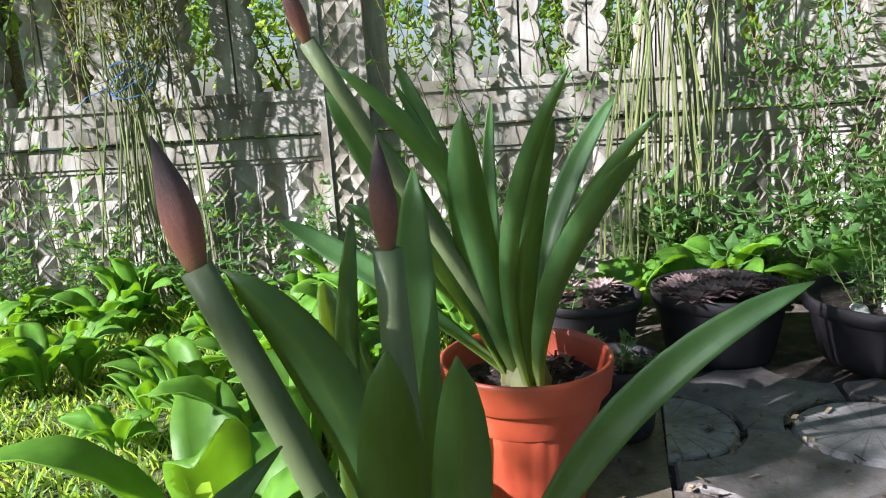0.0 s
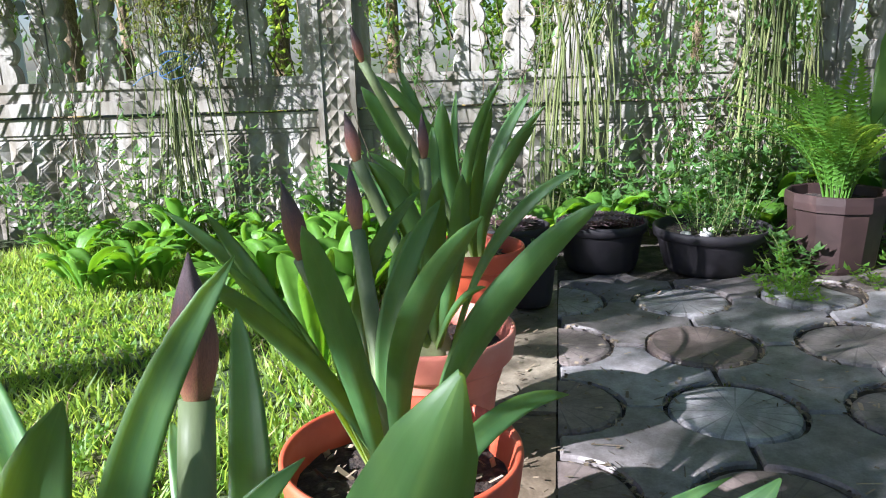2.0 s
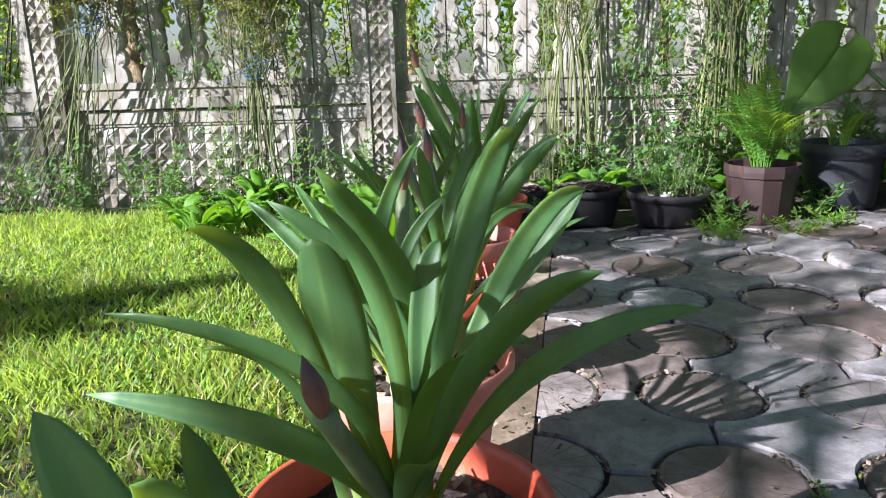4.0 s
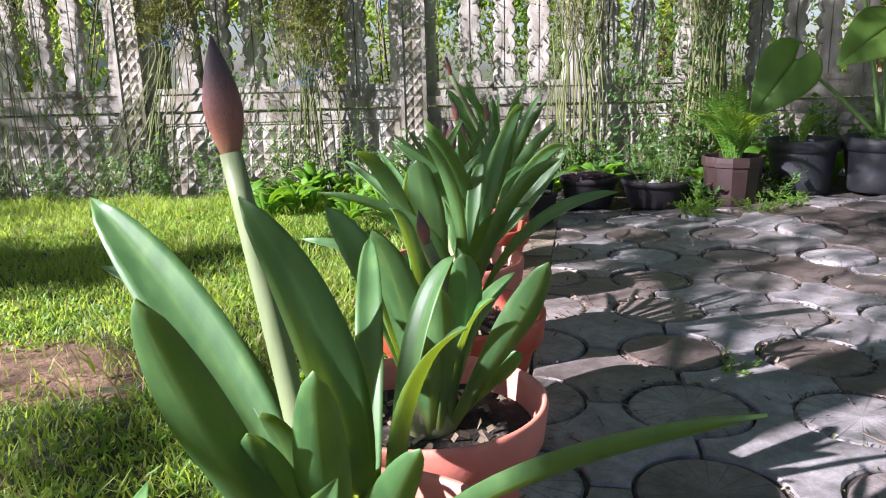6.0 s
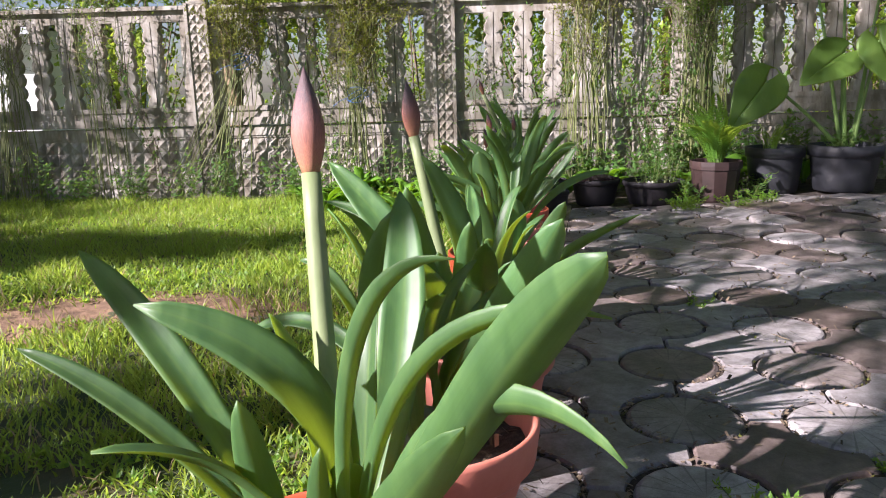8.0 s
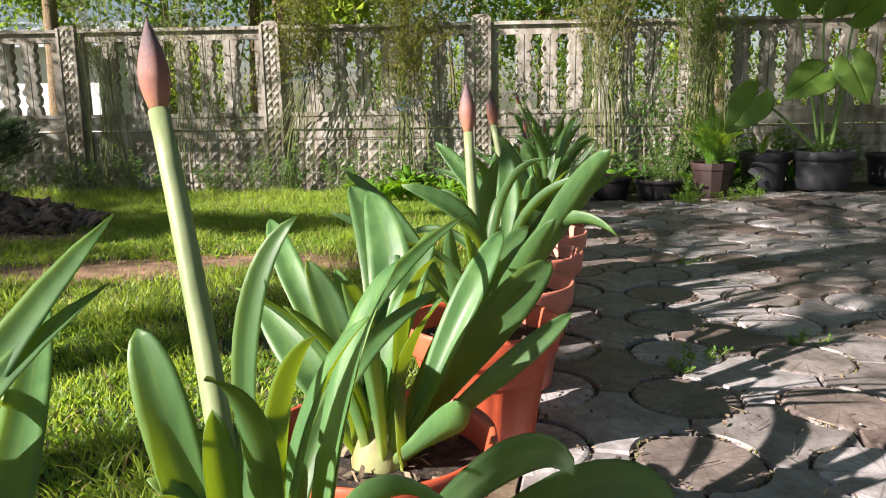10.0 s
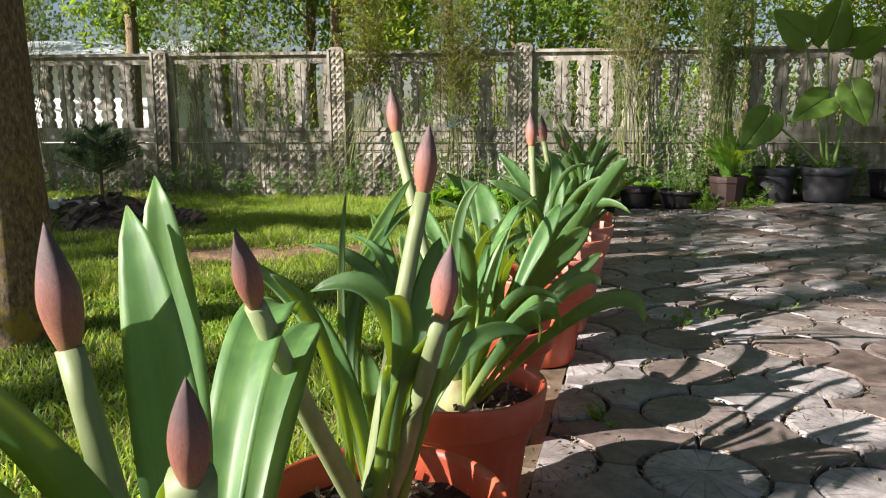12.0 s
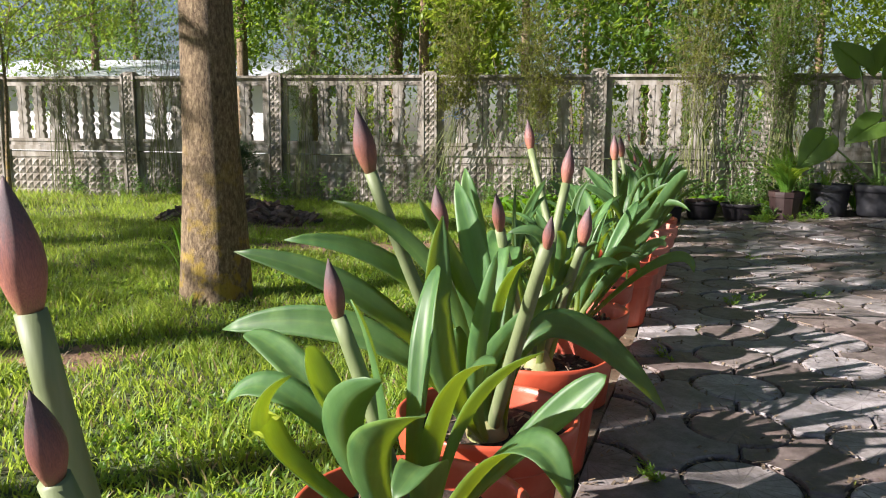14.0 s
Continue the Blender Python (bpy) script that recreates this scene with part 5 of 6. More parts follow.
def build_shrubs():
    for i, (x, h, n, spread, mat, tie, skew) in enumerate((
            (0.56, 2.05, 46, 0.10, M_BUDLEAF, 0.75, 0.0), (1.31, 2.1, 60, 0.12, M_TREE, 0.75, 0.0), (-0.84, 1.75, 38, 0.10, M_BUDLEAF, 0.62, 0.0),
            (-1.56, 1.7, 30, 0.09, M_BUDLEAF, 0.84, -0.5), (-3.06, 1.95, 26, 0.10, M_TREE, 0.75, 0.0), (-2.47, 1.7, 16, 0.08, M_TREE, 0.75, 0.0), (-4.57, 1.95, 26, 0.10, M_TREE, 0.75, 0.0), (-5.69, 1.8, 26, 0.10, M_TREE, 0.75, 0.0))):
        tied = i in (2, 3)
        shrub(x, 2.78, h, n, tie, spread, mat, "tall thin stemmed shrub" + (" tied with blue twine" if tied else "") + " against the fence", 20 + i, tied, skew, 0.35 if x < -2 else 2.5 if tied else 1.8 if x > 1 else 1.1)
    # loose trailing growth on the balusters
    r = random.Random(44)
    for i, (x, z) in enumerate(((-0.05, 0.9), (0.25, 0.8), (0.95, 0.75), (-1.25, 0.95), (1.12, 0.95), (-2.15, 0.8))):
        plant = empty("climber", (x, 2.82, 0), 0, "thin leafy climber trailing over the fence", "climber", "climbers")
        twigs, leaves = Soup(), Soup()
        for k in range(9):
            a = Vector((r.uniform(-0.1, 0.1), 0, r.uniform(0, 0.3)))
            b = Vector((r.uniform(-0.35, 0.35), r.uniform(-0.06, 0.03), z + r.uniform(-0.25, 0.35)))
            pts = [a.lerp(b, t) + Vector((0.06 * math.sin(t * 4 + k), -0.03 * math.sin(t * 3), 0.1 * math.sin(t * 3))) for t in [q / 10 for q in range(11)]]
            twigs.tube(pts, 0.0018, 0.0008, 4, False)
            for q in range(2, 11):
                for _ in range(7 if x > 0.9 else 3):
                    o = rnd_dir(r)
                    leaves.leaf(pts[q] + o * (0.04 if x > 0.9 else 0.0), o, o.cross(Vector((0.3, 0.1, 0.9))).normalized(), r.uniform(0.025, 0.055), r.uniform(0.010, 0.02), 0.1)
        tagged(twigs.build("twig_mass", M_TWIG, plant), kind="stuff")
        tagged(leaves.build("foliage", M_HERB, plant), kind="stuff")


# ---- trees ----
def crown(soup, centre, radius, count, size, r, flat=0.8, gaps=0.0, seed=0):
    """Leaves clustered on clumps inside an uneven outline."""
    clumps = []
    for _ in range(max(6, count // 60)):
        d = rnd_dir(r)
        q = radius * (0.35 + 0.65 * r.random() ** 0.5) * (0.8 + 0.35 * noise.noise(d * 2 + Vector((seed, 0, 0))))
        clumps.append(centre + Vector((d.x * q, d.y * q, d.z * q * flat)))
    for _ in range(count):
        c = r.choice(clumps)
        g = radius * 0.24
        p = c + Vector((r.gauss(0, g), r.gauss(0, g), r.gauss(0, g * 0.75)))
        d = rnd_dir(r)
        d.z -= 0.35
        d.normalize()
        soup.leaf(p, d, d.cross(Vector((0.3, 0.2, 0.9))).normalized(), size * r.uniform(0.6, 1.3), size * r.uniform(0.4, 0.7), 0.1)


def tree(x, y, height, trunk_r, crowns, count, size, mat, label, seed, lean=(0, 0)):
    t = empty("tree", (x, y, 0), 0, label, "tree")
    r = random.Random(seed)
    s = Soup()
    n = 18
    top = Vector((lean[0], lean[1], height * 0.72))
    pts = [Vector((top.x * f * f + 0.02 * math.sin(f * 7 + seed), top.y * f * f, -0.05 + (top.z + 0.05) * f)) for f in [k / n for k in range(n + 1)]]
    k = 26
    s.tube(pts, trunk_r, trunk_r * 0.45, k, False)
    # flare at the foot
    for i, v in enumerate(s.v[:k * 3]):
        f = 1 + 0.22 * (1 - (i // k) / 3) + 0.03 * math.sin((i % k) * 1.3)
        s.v[i] = (pts[0].x + (v[0] - pts[0].x) * f, pts[0].y + (v[1] - pts[0].y) * f, v[2])
    s.build("trunk", M_BARK, t, True)
    limbs, leaves = Soup(), Soup()
    for i, (cx, cy, cz, rad) in enumerate(crowns):
        c = Vector((cx, cy, cz))
        f = min(0.98, max(0.35, (cz - rad * 0.8) / (height * 0.72)))
        b = pts[int(f * n)]
        mid = b.lerp(c, 0.5) + Vector((0, 0, 0.12 * rad))
        limbs.tube([b * (1 - q) ** 2 + mid * (2 * q * (1 - q)) + c * q * q for q in [k / 6 for k in range(7)]], trunk_r * 0.17, 0.006, 6, False)
        for k in range(7):
            e = c + rnd_dir(r) * rad * 0.85
            limbs.tube([b.lerp(c, 0.6), c.lerp(e, 0.5) + Vector((0, 0, 0.05)), e], trunk_r * 0.06, 0.003, 4, False)
        crown(leaves, c, rad, count, size, r, 0.75, seed=seed + i)
    tagged(limbs.build("limb_mass", M_BARK, t), kind="stuff")
    leaves.build("crown", mat, t)
    return t


def build_trees():
    # garden tree beside the lawn, its unseen crown spread to shade patio and fence
    tree(-1.93, -1.415, 5.6, 0.128, [(-0.6, 0.33, 3.5, 1.0), (-1.35, -0.71, 3.5, 0.9), (-1.9, -1.08, 3.5, 0.7), (0.5, -0.17, 3.9, 1.0), (-0.9, -0.41, 4.3, 1.0), (0.2, 0.58, 4.4, 1.0), (-1.7, 0.58, 5.3, 0.7), (-0.7, 0.58, 5.3, 0.7)], 1250, 0.075, M_TREE, "garden tree with rough grey bark and yellow lichen", 1, (0.15, 0.1))
    # unseen trees added on the sunny side to shade patio, fence and lawn
    tree(-3.99, -3.354, 5.0, 0.12, [(0.5, 2.06, 3.0, 0.6), (1.1, 1.4, 3.0, 0.65), (0.1, 2.48, 3.1, 0.5), (1.8, 2.14, 3.0, 0.6), (0.8, 0.4, 3.0, 0.5), (1.8, 0.73, 3.0, 0.6), (0.15, 1.98, 3.0, 0.3), (0.25, 2.64, 3.0, 0.35), (0.45, 2.56, 3.6, 0.45), (0.45, 2.02, 3.5, 0.4), (0.5, 1.15, 3.5, 0.6), (1.1, 0.32, 3.5, 0.6), (1.5, 1.31, 3.6, 0.55), (-1.5, 0.8, 3.0, 0.45), (-1.2, 0.35, 3.1, 0.45)], 340, 0.08, M_TREE, "unseen leafy tree shading the patio and pots", 2)
    tree(-6.811, -1.929, 7.6, 0.14, [(0.5, 1, 2.4, 0.6), (-0.6, 1.41, 3.0, 0.7), (-0.8, 0.5, 3.0, 0.45), (1.3, 0.25, 5.3, 0.5), (0.6, 0, 6.0, 0.5), (1.9, 0.5, 5.6, 0.5), (2.6, 0.25, 5.4, 0.5), (0.7, 0.45, 3.0, 0.4), (0.1, 0.5, 3.0, 0.4)], 1400, 0.085, M_TREE, "unseen tall tree shading the right fence and lawn", 3)
    tree(-4.894, -5.13, 5.0, 0.10, [(1.6, 0.96, 3.0, 0.5), (1.8, -0.28, 3.0, 0.5), (2.2, 0.5, 3.3, 0.5)], 340, 0.085, M_TREE, "unseen open crowned tree dappling the near paving", 5)
    tree(-6.713, 0.897, 4.6, 0.11, [(0.5, -0.08, 3.0, 0.6), (-0.5, 0, 3.1, 0.6), (0, 0.25, 2.6, 0.6), (0.9, -1.11, 4.3, 0.8), (-0.5, 0.5, 2.0, 0.6), (0.1, 0.5, 2.0, 0.6), (-1.5, -0.3, 3.0, 0.7), (-2.4, -0.1, 3.0, 0.7)], 560, 0.08, M_TREE, "unseen leafy tree shading the left of the fence", 6)
    tree(-7.157, -3.431, 4.4, 0.10, [(0.3, 0.25, 3.0, 0.5), (1.2, 0, 3.2, 0.4), (-0.4, 0.5, 3.2, 0.45), (0.0, -1.0, 3.1, 0.55), (0.2, 0.9, 3.1, 0.5), (-0.9, 1.2, 3.3, 0.5), (0.6, -1.4, 3.4, 0.45)], 600, 0.08, M_TREE, "unseen leafy tree casting shade bands on the lawn", 9)
    tree(-8.4, -3.0, 4.6, 0.11, [(0, 0, 3.0, 0.55), (-0.3, 1.0, 3.0, 0.55), (0.5, 1.6, 3.1, 0.5), (0.9, -0.9, 3.0, 0.5), (0.6, 0.5, 3.2, 0.5)], 620, 0.08, M_TREE, "unseen leafy tree added to shade the left lawn", 10)
    # unseen dense trees, added beside the patio to keep sky light off its right side
    for x, y, k in ((4.663, 1.789, 11), (5.047, -0.529, 12), (4.367, 4.441, 13), (5.437, -3.013, 14)):
        tree(x, y, 4.6, 0.12, [(-0.5, 0, 1.5, 1.0), (0.2, 0.41, 2.4, 1.1), (-0.3, -0.41, 3.2, 1.1), (0.2, 0.08, 4.0, 1.0), (-1.3, 0.25, 3.3, 0.9), (-2.2, 0.41, 3.6, 0.9), (-2, -0.5, 3.2, 0.9), (-2.9, 0.5, 3.7, 0.8), (-3.0, 0.9, 2.75, 0.6), (-2.3, 1.2, 2.7, 0.6), (-3.4, -0.2, 3.0, 0.6)], 1400, 0.10, M_TREE, "unseen dense tree added to block sky over the patio", k)
    # slender young tree over the lawn
    tree(-5.85, 2.2, 2.9, 0.022, [(0.25, -0.17, 1.5, 0.42), (0.8, 0.17, 1.75, 0.42), (0, 0.17, 1.85, 0.45), (0.5, 0.25, 2.1, 0.5), (-0.5, 0.08, 1.6, 0.45)], 380, 0.05, M_TREEY, "slender young tree with fine light green leaves", 4)
    # beyond the fence
    r = random.Random(8)
    k = 0
    for x, y, h, rad, mat in ((-4.763, 5.089, 5.6, 1.1, M_TREE), (-10.2, 11.542, 6.2, 1.8, M_TREE), (-2.45, 5.541, 4.6, 1.1, M_TREEY), (-8.665, 7.835, 5.5, 2.0, M_TREE), (-5.54, 9.974, 6.2, 2.2, M_TREE), (-3.123, 6.783, 4.8, 1.7, M_TREE), (-1.35, 7.566, 5.6, 2.0, M_TREEY), (0.395, 6.355, 4.6, 1.6, M_TREE), (2.165, 7.221, 5.0, 1.9, M_TREEY), (4.283, 6.765, 4.8, 1.9, M_TREEY), (6.22, 8.548, 5.6, 2.1, M_TREE), (8.775, 9.845, 6.0, 2.3, M_TREEY), (-12.755, 10.245, 6.2, 2.5, M_TREE), (12.745, 10.755, 6, 2.5, M_TREE), (-0.455, 10.491, 6.5, 2.5, M_TREE), (3.73, 10.99, 6.5, 2.6, M_TREEY), (-4.515, 12.071, 7, 2.8, M_TREE)):
        tree(x, y, h, 0.09, [(r.uniform(-0.6, 0.6) * rad, r.uniform(-0.5, 0.5) * rad, h * f, rad * r.uniform(0.55, 0.75)) for f in (0.34, 0.42, 0.5, 0.58, 0.68, 0.8)], 950, 0.11, mat, "leafy green tree beyond the garden fence", 30 + k)
        k += 1
    for x in (-2.6, -1.1, -0.5, 0.5, 1.1, 1.9, 2.7, 3.4):
        leaves, stems = Soup(), Soup()
        y = 3.75 + r.uniform(-0.25, 0.5)
        b = empty("bush", (x, y, 0), 0, "sunlit green bush behind the fence", "bush", "bushes behind the fence")
        for _ in range(12):
            stems.tube([Vector((r.uniform(-0.1, 0.1), 0, 0)), Vector((r.uniform(-0.5, 0.5), r.uniform(-0.3, 0.3), r.uniform(0.7, 1.5)))], 0.008, 0.003, 4)
        crown(leaves, Vector((0, 0, 0.72)), 0.52, 1100, 0.06, r, 1.15, seed=k)
        tagged(stems.build("stem_mass", M_TWIG, b), kind="stuff")
        leaves.build("foliage", M_TREEY if k % 2 else M_TREE, b)
        k += 1


def build_house():
    house = empty("house", (-8.041, 7.183, 0), 4, "white rendered house with a pale metal roof behind the fence", "house")
    s = Soup()
    box(s, -2.6, 2.6, 0, 4, 0, 1.5)
    s.build("wall", M_WALL, house)
    s = Soup()
    s.quad((-2.8, -0.35, 1.45), (2.8, -0.35, 1.45), (2.8, 2.0, 1.95), (-2.8, 2.0, 1.95))
    s.quad((-2.8, 2.0, 1.95), (2.8, 2.0, 1.95), (2.8, 4.35, 1.45), (-2.8, 4.35, 1.45))
    ob = s.build("roof", M_ROOF, house)
    th = ob.modifiers.new("thickness", "SOLIDIFY")
    th.thickness = 0.05


def build_lawn_things():
    # heap of bark chips with pale stones on top
    r = random.Random(12)
    heap = empty("bark_heap", (-3.02, 1.18, 0), 0, "low heap of dark bark chips topped with pale stones", "bark heap")
    verts, faces, k, rings = [(0, 0, 0.15)], [], 28, 8
    for j in range(1, rings + 1):
        for i in range(k):
            a, f = 2 * math.pi * i / k, j / rings
            verts.append((0.62 * f * math.cos(a), 0.42 * f * math.sin(a), 0.17 * (1 - f) ** 0.9 * (1 + 0.25 * math.sin(a * 3 + j)) - 0.02))
    for i in range(k):
        faces.append((0, 1 + i, 1 + (i + 1) % k))
    for j in range(rings - 1):
        for i in range(k):
            q = (i + 1) % k
            faces.append((1 + j * k + i, 1 + (j + 1) * k + i, 1 + (j + 1) * k + q, 1 + j * k + q))
    link_mesh("mound", verts, faces, M_CHIP, True, heap)
    bm = bmesh.new()
    bmesh.ops.create_cube(bm, size=1)
    bmesh.ops.subdivide_edges(bm, edges=bm.edges, cuts=1)
    for v in bm.verts:
        v.co += Vector((noise.noise(v.co * 3), noise.noise(v.co * 3 + Vector((5, 0, 0))), noise.noise(v.co * 3 + Vector((0, 5, 0))))) * 0.25
    chip = bpy.data.meshes.new("bark_chip")
    bm.to_mesh(chip)
    bm.free()
    chip.materials.append(M_CHIP)
    for _ in range(230):
        a, f = r.uniform(0, 6.283), math.sqrt(r.random())
        z = 0.17 * (1 - f) ** 0.9
        ob = new("bark_chip", chip)
        ob.parent = heap
        ob.matrix_basis = pose(0.64 * f * math.cos(a), 0.44 * f * math.sin(a), z + r.uniform(-0.005, 0.02), r.uniform(-40, 40), r.uniform(-40, 40), r.uniform(0, 360)) @ Matrix.Diagonal((r.uniform(0.05, 0.12), r.uniform(0.03, 0.06), r.uniform(0.012, 0.025), 1))
    bm = bmesh.new()
    bmesh.ops.create_icosphere(bm, subdivisions=2, radius=1)
    for v in bm.verts:
        v.co *= 1 + 0.3 * noise.noise(v.co * 1.7)
    stone = bpy.data.meshes.new("stone")
    bm.to_mesh(stone)
    bm.free()
    stone.materials.append(M_STONE)
    for _ in range(22):
        ob = new("stone", stone)
        ob.parent = heap
        ob.matrix_basis = pose(-0.22 + r.gauss(0, 0.10), r.gauss(-0.04, 0.08), 0.130 + r.uniform(-0.015, 0.012), r.uniform(-25, 25), r.uniform(-25, 25), r.uniform(0, 360)) @ Matrix.Diagonal((r.uniform(0.03, 0.055), r.uniform(0.02, 0.035), r.uniform(0.008, 0.016), 1))
    # young pine
    pine = empty("young_pine", (-3.607, 2.163, 0), 0, "young pine with dark bushy needles on the lawn", "pine")
    stems, needles = Soup(), Soup()
    stems.tube([Vector((0, 0, -0.02)), Vector((0.01, 0, 0.3)), Vector((0, 0.01, 0.60))], 0.02, 0.006, 6)
    for i in range(80):
        z = r.uniform(0.22, 0.56)
        a = r.uniform(0, 6.283)
        ln = 0.40 * (1.12 - z * 1.1) * r.uniform(0.6, 1.1)
        b = Vector((0, 0, z))
        e = b + Vector((math.cos(a) * ln, math.sin(a) * ln, ln * 0.35))
        stems.tube([b, e], 0.005, 0.002, 4)
        for _ in range(130):
            p = b.lerp(e, r.uniform(0.25, 1))
            d = (rnd_dir(r) + (e - b).normalized() * 0.9).normalized()
            s = d.cross(Vector((0.3, 0.2, 0.9))).normalized() * 0.0026
            needles.tri(p - s, p + s, p + d * r.uniform(0.05, 0.085))
    stems.build("stem", M_TWIG, pine)
    needles.build("needle_mass", M_PINE, pine)


# ---- paving ----
def disc_mesh(name, radius, half=False):
    bm = bmesh.new()
    k = 28
    if half:
        ang = [-math.pi / 2 + math.pi * i / (k // 2) for i in range(k // 2 + 1)]
    else:
        ang = [2 * math.pi * i / k for i in range(k)]
    rings = []
    for rr, z in ((radius, -0.045), (radius, -0.009), (radius - 0.004, -0.003), (radius - 0.011, 0.0)):
        rings.append([bm.verts.new((rr * math.cos(a), rr * math.sin(a), z)) for a in ang])
    n = len(ang)
    for a, b in zip(rings, rings[1:]):
        for i in range(n):
            q = (i + 1) % n
            bm.faces.new((a[i], a[q], b[q], b[i]))
    bm.faces.new(rings[-1])
    me = bpy.data.meshes.new(name)
    bm.to_mesh(me)
    bm.free()
    me.materials.append(M_DISC)
    return me


def filler_mesh(name):
    """Four concave sides around the neighbouring discs, four short straight ends."""
    hu, hv, hole, gap = PITCH_U / 2, PITCH_V / 2, 0.127, 0.004
    pts = []
    for sx, sy in ((1, 1), (-1, 1), (-1, -1), (1, -1)):
        # local x along ACROSS, y along ALONG
        cx, cy = sx * hv, sy * hu
        a0 = math.acos(min(1, gap / hole))
        start = (-sx, 0) if sx * sy < 0 else (0, -sy)
        arc = []
        for i in range(8):
            t = i / 7
            ang = (0.03 + (math.pi / 2 - 0.06) * t)
            if sx * sy > 0:
                px, py = math.cos(ang), math.sin(ang)
            else:
                px, py = math.sin(ang), math.cos(ang)
            x, y = cx - sx * hole * px, cy - sy * hole * py
            x = max(-hv + gap, min(hv - gap, x))
            y = max(-hu + gap, min(hu - gap, y))
            arc.append((x, y))
        arc.sort(key=lambda p: math.atan2(p[1], p[0]) % (2 * math.pi))
        pts += arc
    bm = bmesh.new()
    cxy = Vector((0, 0))
    rings = []
    for f, z in ((1.0, -0.045), (1.0, -0.006), (0.97, 0.0)):
        rings.append([bm.verts.new((x * f, y * f, z)) for x, y in pts])
    n = len(pts)
    for a, b in zip(rings, rings[1:]):
        for i in range(n):
            q = (i + 1) % n
            bm.faces.new((a[i], a[q], b[q], b[i]))
    c = bm.verts.new((0, 0, 0.0008))
    for i in range(n):
        bm.faces.new((rings[-1][i], rings[-1][(i + 1) % n], c))
    me = bpy.data.meshes.new(name)
    bm.to_mesh(me)
    bm.free()
    me.materials.append(M_FILL)
    return me


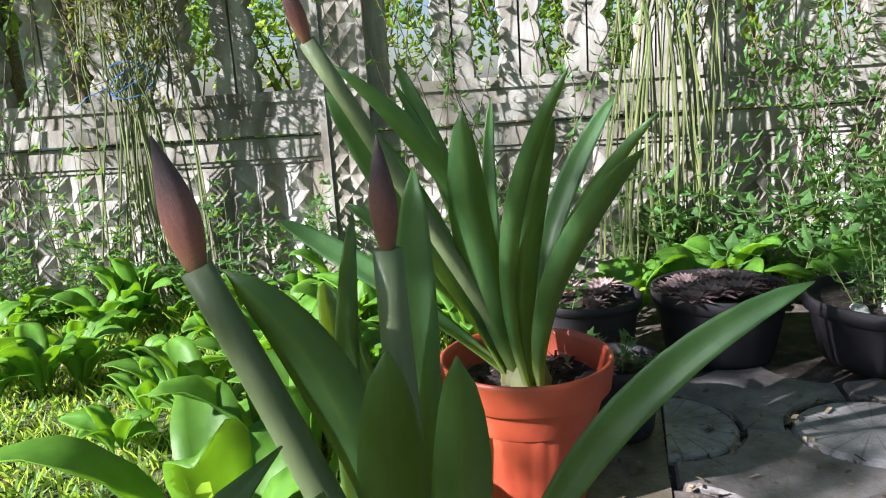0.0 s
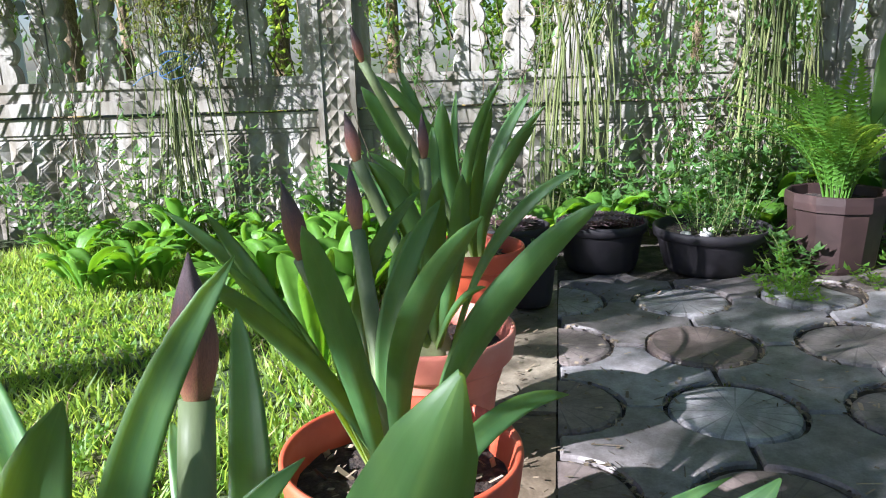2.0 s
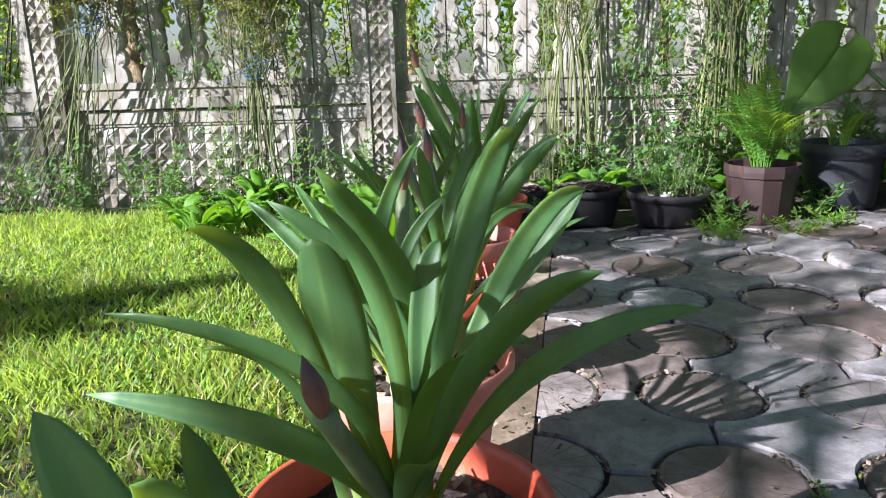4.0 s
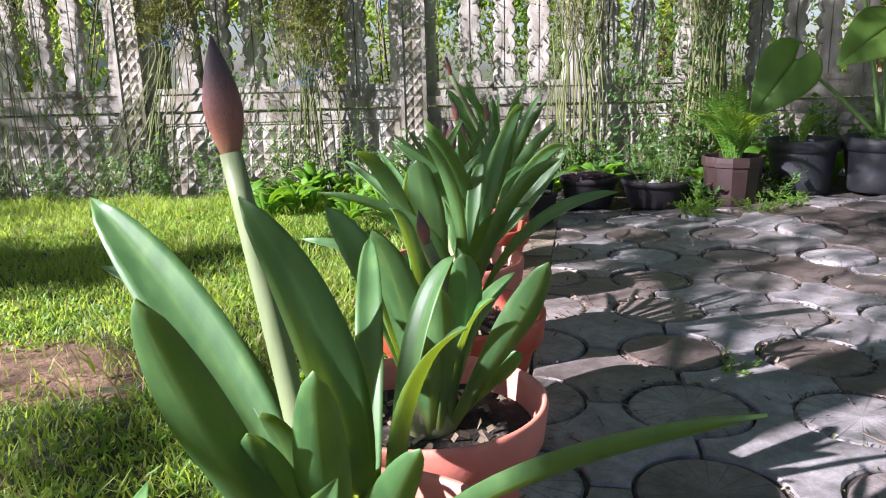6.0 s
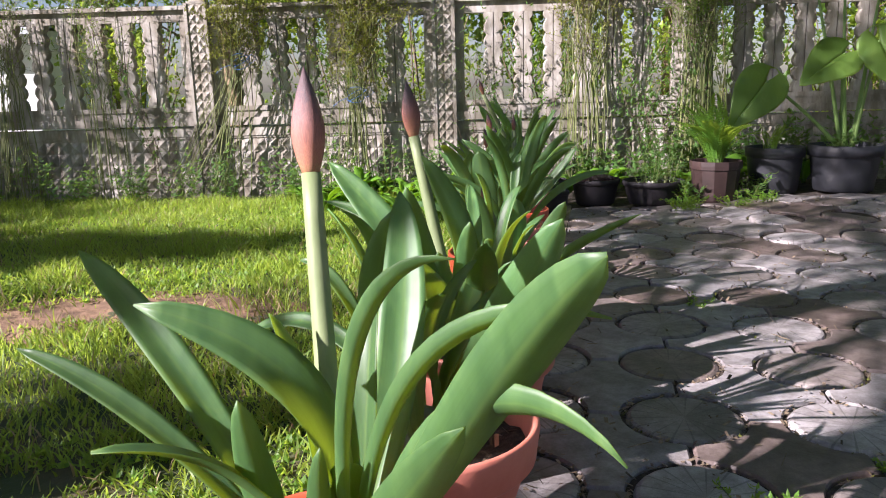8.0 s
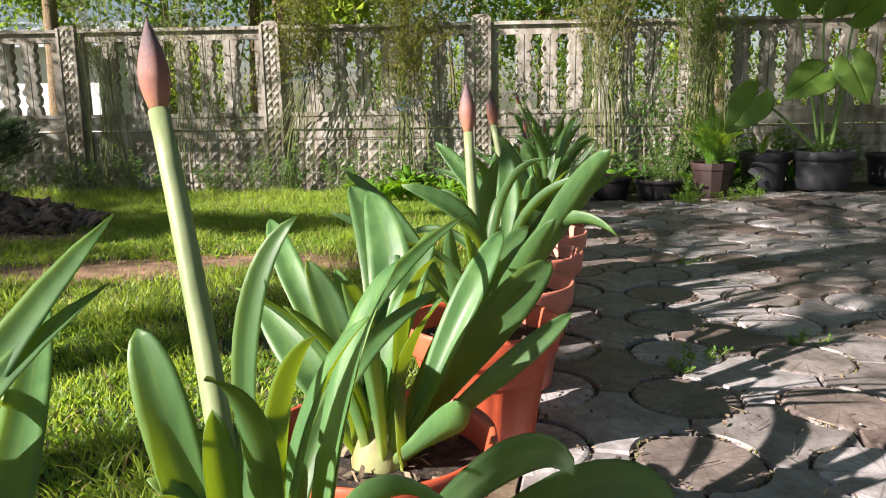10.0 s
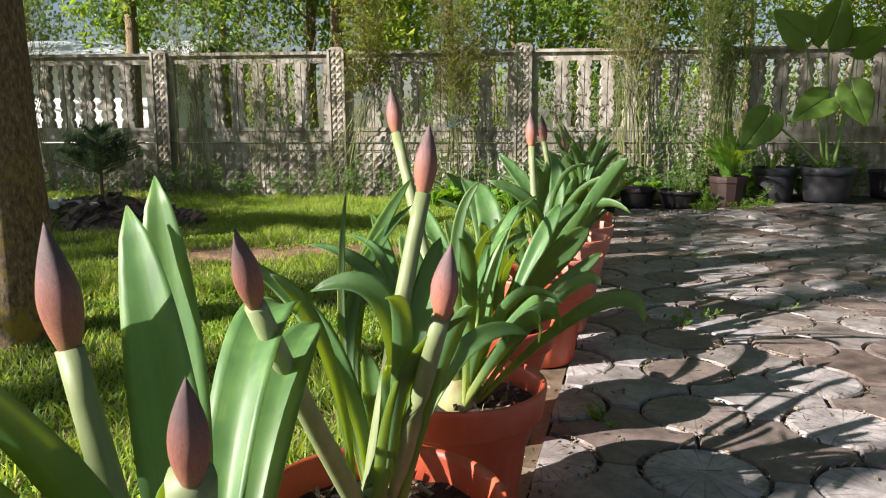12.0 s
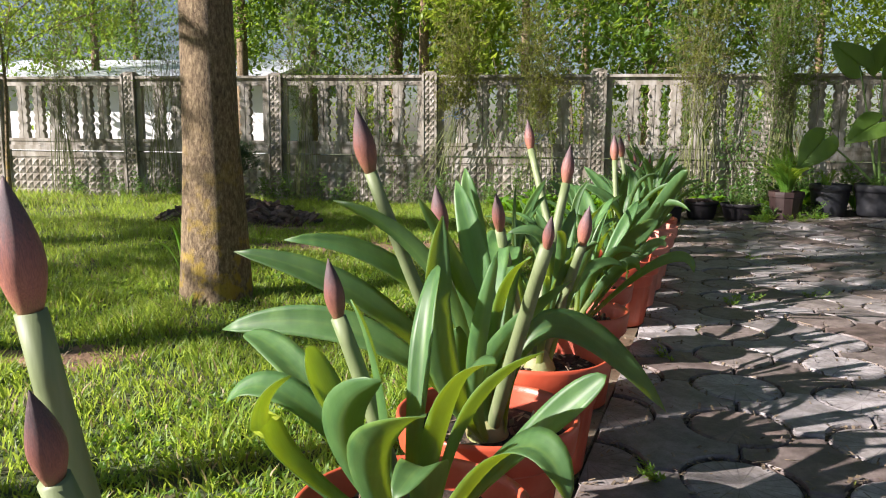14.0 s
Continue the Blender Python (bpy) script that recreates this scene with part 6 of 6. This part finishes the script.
def build_paving():
    pave = empty("pavement", (ORIGIN.x, ORIGIN.y, 0), math.degrees(math.atan2(ACROSS.y, ACROSS.x)), "patio of round grey pavers set among curved infill pavers", "pavement", kind="structure")
    s = Soup()
    vs, us = [-0.30 + 0.15 * i for i in range(17)] + [3, 5, 9], [-9, -6, -3, 0] + [0.5 + 0.15 * i for i in range(17)]
    for u in us:
        for v in vs:
            s.v.append((v, u, lift(u, v) - 0.013))
    n = len(vs)
    for j in range(len(us) - 1):
        for i in range(n - 1):
            s.f.append((j * n + i, j * n + i + 1, (j + 1) * n + i + 1, (j + 1) * n + i))
    s.build("joint_bed", M_DIRT, pave)
    disc, half, fill = disc_mesh("round_paver", 0.118), disc_mesh("half_round_paver", 0.118, True), filler_mesh("curved_paver")
    r = random.Random(31)

    def put(name, me, u, v, z0=0.0):
        ob = new(name, me)
        ob.parent = pave
        du, dv = lift(u + 0.1, v) - lift(u - 0.1, v), lift(u, v + 0.1) - lift(u, v - 0.1)
        ob.matrix_basis = pose(v + r.gauss(0, 0.0015), u + r.gauss(0, 0.0015), z0 + lift(u, v) + r.uniform(-0.004, 0.002), math.degrees(du / 0.2) + r.uniform(-0.4, 0.4), -math.degrees(dv / 0.2) + r.uniform(-0.4, 0.4), r.uniform(-1, 1))
        return ob

    rows = range(-17, 7)
    for m in rows:
        u = PHASE + PITCH_U * m
        put("half_round_paver", half, u, 0.001)
        for k in range(1, 9):
            ob = put("round_paver", disc, u, PITCH_V * k)
            ob.rotation_euler.z = r.uniform(0, 6.283)
        for k in range(0, 9):
            put("curved_paver", fill, u + PITCH_U / 2, PITCH_V * (k + 0.5))
    # the rest of the patio, out of the near stretch
    far = Soup()
    for m in range(-23, 7):
        for k in range(9, 26):
            cx, cy = PITCH_V * k, PHASE + PITCH_U * m
            n = len(far.v)
            z = lift(cy, cx)
            far.v += [(cx + 0.117 * math.cos(2 * math.pi * i / 16), cy + 0.117 * math.sin(2 * math.pi * i / 16), z) for i in range(16)]
            far.f.append(tuple(range(n, n + 16)))
            far.quad((cx + 0.02, cy + 0.13, z - 0.003), (cx + PITCH_V - 0.02, cy + 0.13, z - 0.003), (cx + PITCH_V - 0.02, cy + PITCH_U - 0.13, z - 0.003), (cx + 0.02, cy + PITCH_U - 0.13, z - 0.003))
    tagged(far.build("outer_pavers", M_FILL, pave), kind="stuff")
    # narrow edging slabs under the pots
    s = Soup()
    box(s, -0.25, -0.003, -0.247, 0.247, -0.05, -0.004)
    me = bpy.data.meshes.new("edging_slab")
    me.from_pydata(s.v, [], s.f)
    me.materials.append(M_EDGE)
    for k in range(-15, 5):
        ob = new("edging_slab", me)
        ob.parent = pave
        ob.matrix_basis = pose(0, k * 0.5, r.uniform(-0.004, 0.004), r.uniform(-0.5, 0.5), r.uniform(-0.5, 0.5), 0)
    # litter in the joints
    lit = Soup()
    for _ in range(26000):
        m, k = r.choice(list(rows)), r.randrange(0, 8)
        a = r.uniform(0, 6.283)
        q = 0.1225 + r.gauss(0, 0.006)
        if r.random() < 0.15:
            q = r.uniform(0.05, 0.2)
        v, u = PITCH_V * k + q * math.cos(a), PHASE + PITCH_U * m + q * math.sin(a)
        if v < 0.01 or noise.noise(Vector((v * 3, u * 3, 2))) < -0.25:
            continue
        c = Vector((v, u, lift(u, v) + (-0.008 if abs(q - 0.1225) < 0.008 else 0.002) + r.uniform(0, 0.006)))
        d = rnd_dir(r)
        d.z *= 0.35
        d.normalize()
        e = d.cross(Vector((0.1, 0.2, 0.97))).normalized()
        l, w = r.uniform(0.002, 0.010), r.uniform(0.0012, 0.0045)
        lit.quad(c - d * l - e * w, c + d * l - e * w, c + d * l + e * w, c - d * l + e * w)
    for _ in range(2600):
        c = Vector((abs(r.gauss(0, 0.16)) - 0.22, r.uniform(-5.2, 2), 0.003 + r.uniform(0, 0.004)))
        d = rnd_dir(r)
        d.z *= 0.25
        d.normalize()
        e = d.cross(Vector((0.1, 0.2, 0.97))).normalized()
        l, w = r.uniform(0.002, 0.009), r.uniform(0.001, 0.004)
        lit.quad(c - d * l - e * w, c + d * l - e * w, c + d * l + e * w, c - d * l + e * w)
    for _ in range(260):
        c = Vector((r.uniform(0.02, 2.4), r.uniform(-4.6, 2), 0.004))
        d = rnd_dir(r)
        d.z = 0.05
        d.normalize()
        lit.tube([c, c + d * r.uniform(0.02, 0.07)], 0.0012, 0.0008, 3)
    tagged(lit.build("joint_litter", M_GRIT, pave), "dry bits and husks caught in the joints", kind="stuff")
    moss = Soup()
    for _ in range(5200):
        m, k = r.choice(list(rows)), r.randrange(0, 8)
        a = r.uniform(0, 6.283)
        q = 0.1225 + r.gauss(0, 0.004)
        v, u = PITCH_V * k + q * math.cos(a), PHASE + PITCH_U * m + q * math.sin(a)
        if v < 0.01 or noise.noise(Vector((v * 2.2, u * 2.2, 12))) < 0.12:
            continue
        c = Vector((v, u, lift(u, v) - 0.009))
        d = rnd_dir(r)
        d.z = abs(d.z) + 0.3
        d.normalize()
        moss.leaf(c, d, d.cross(Vector((0.3, 0.2, 0.9))).normalized(), r.uniform(0.006, 0.018), 0.005, 0.1)
    tagged(moss.build("joint_moss", M_MOSS, pave), "yellowish moss in the joints", kind="stuff")


build_ground()
build_fence()
build_house()
build_trees()
build_row()
build_far_pots()
build_shrubs()
build_beds()
build_lawn_things()
build_soil_patches()
build_grass()
build_paving()
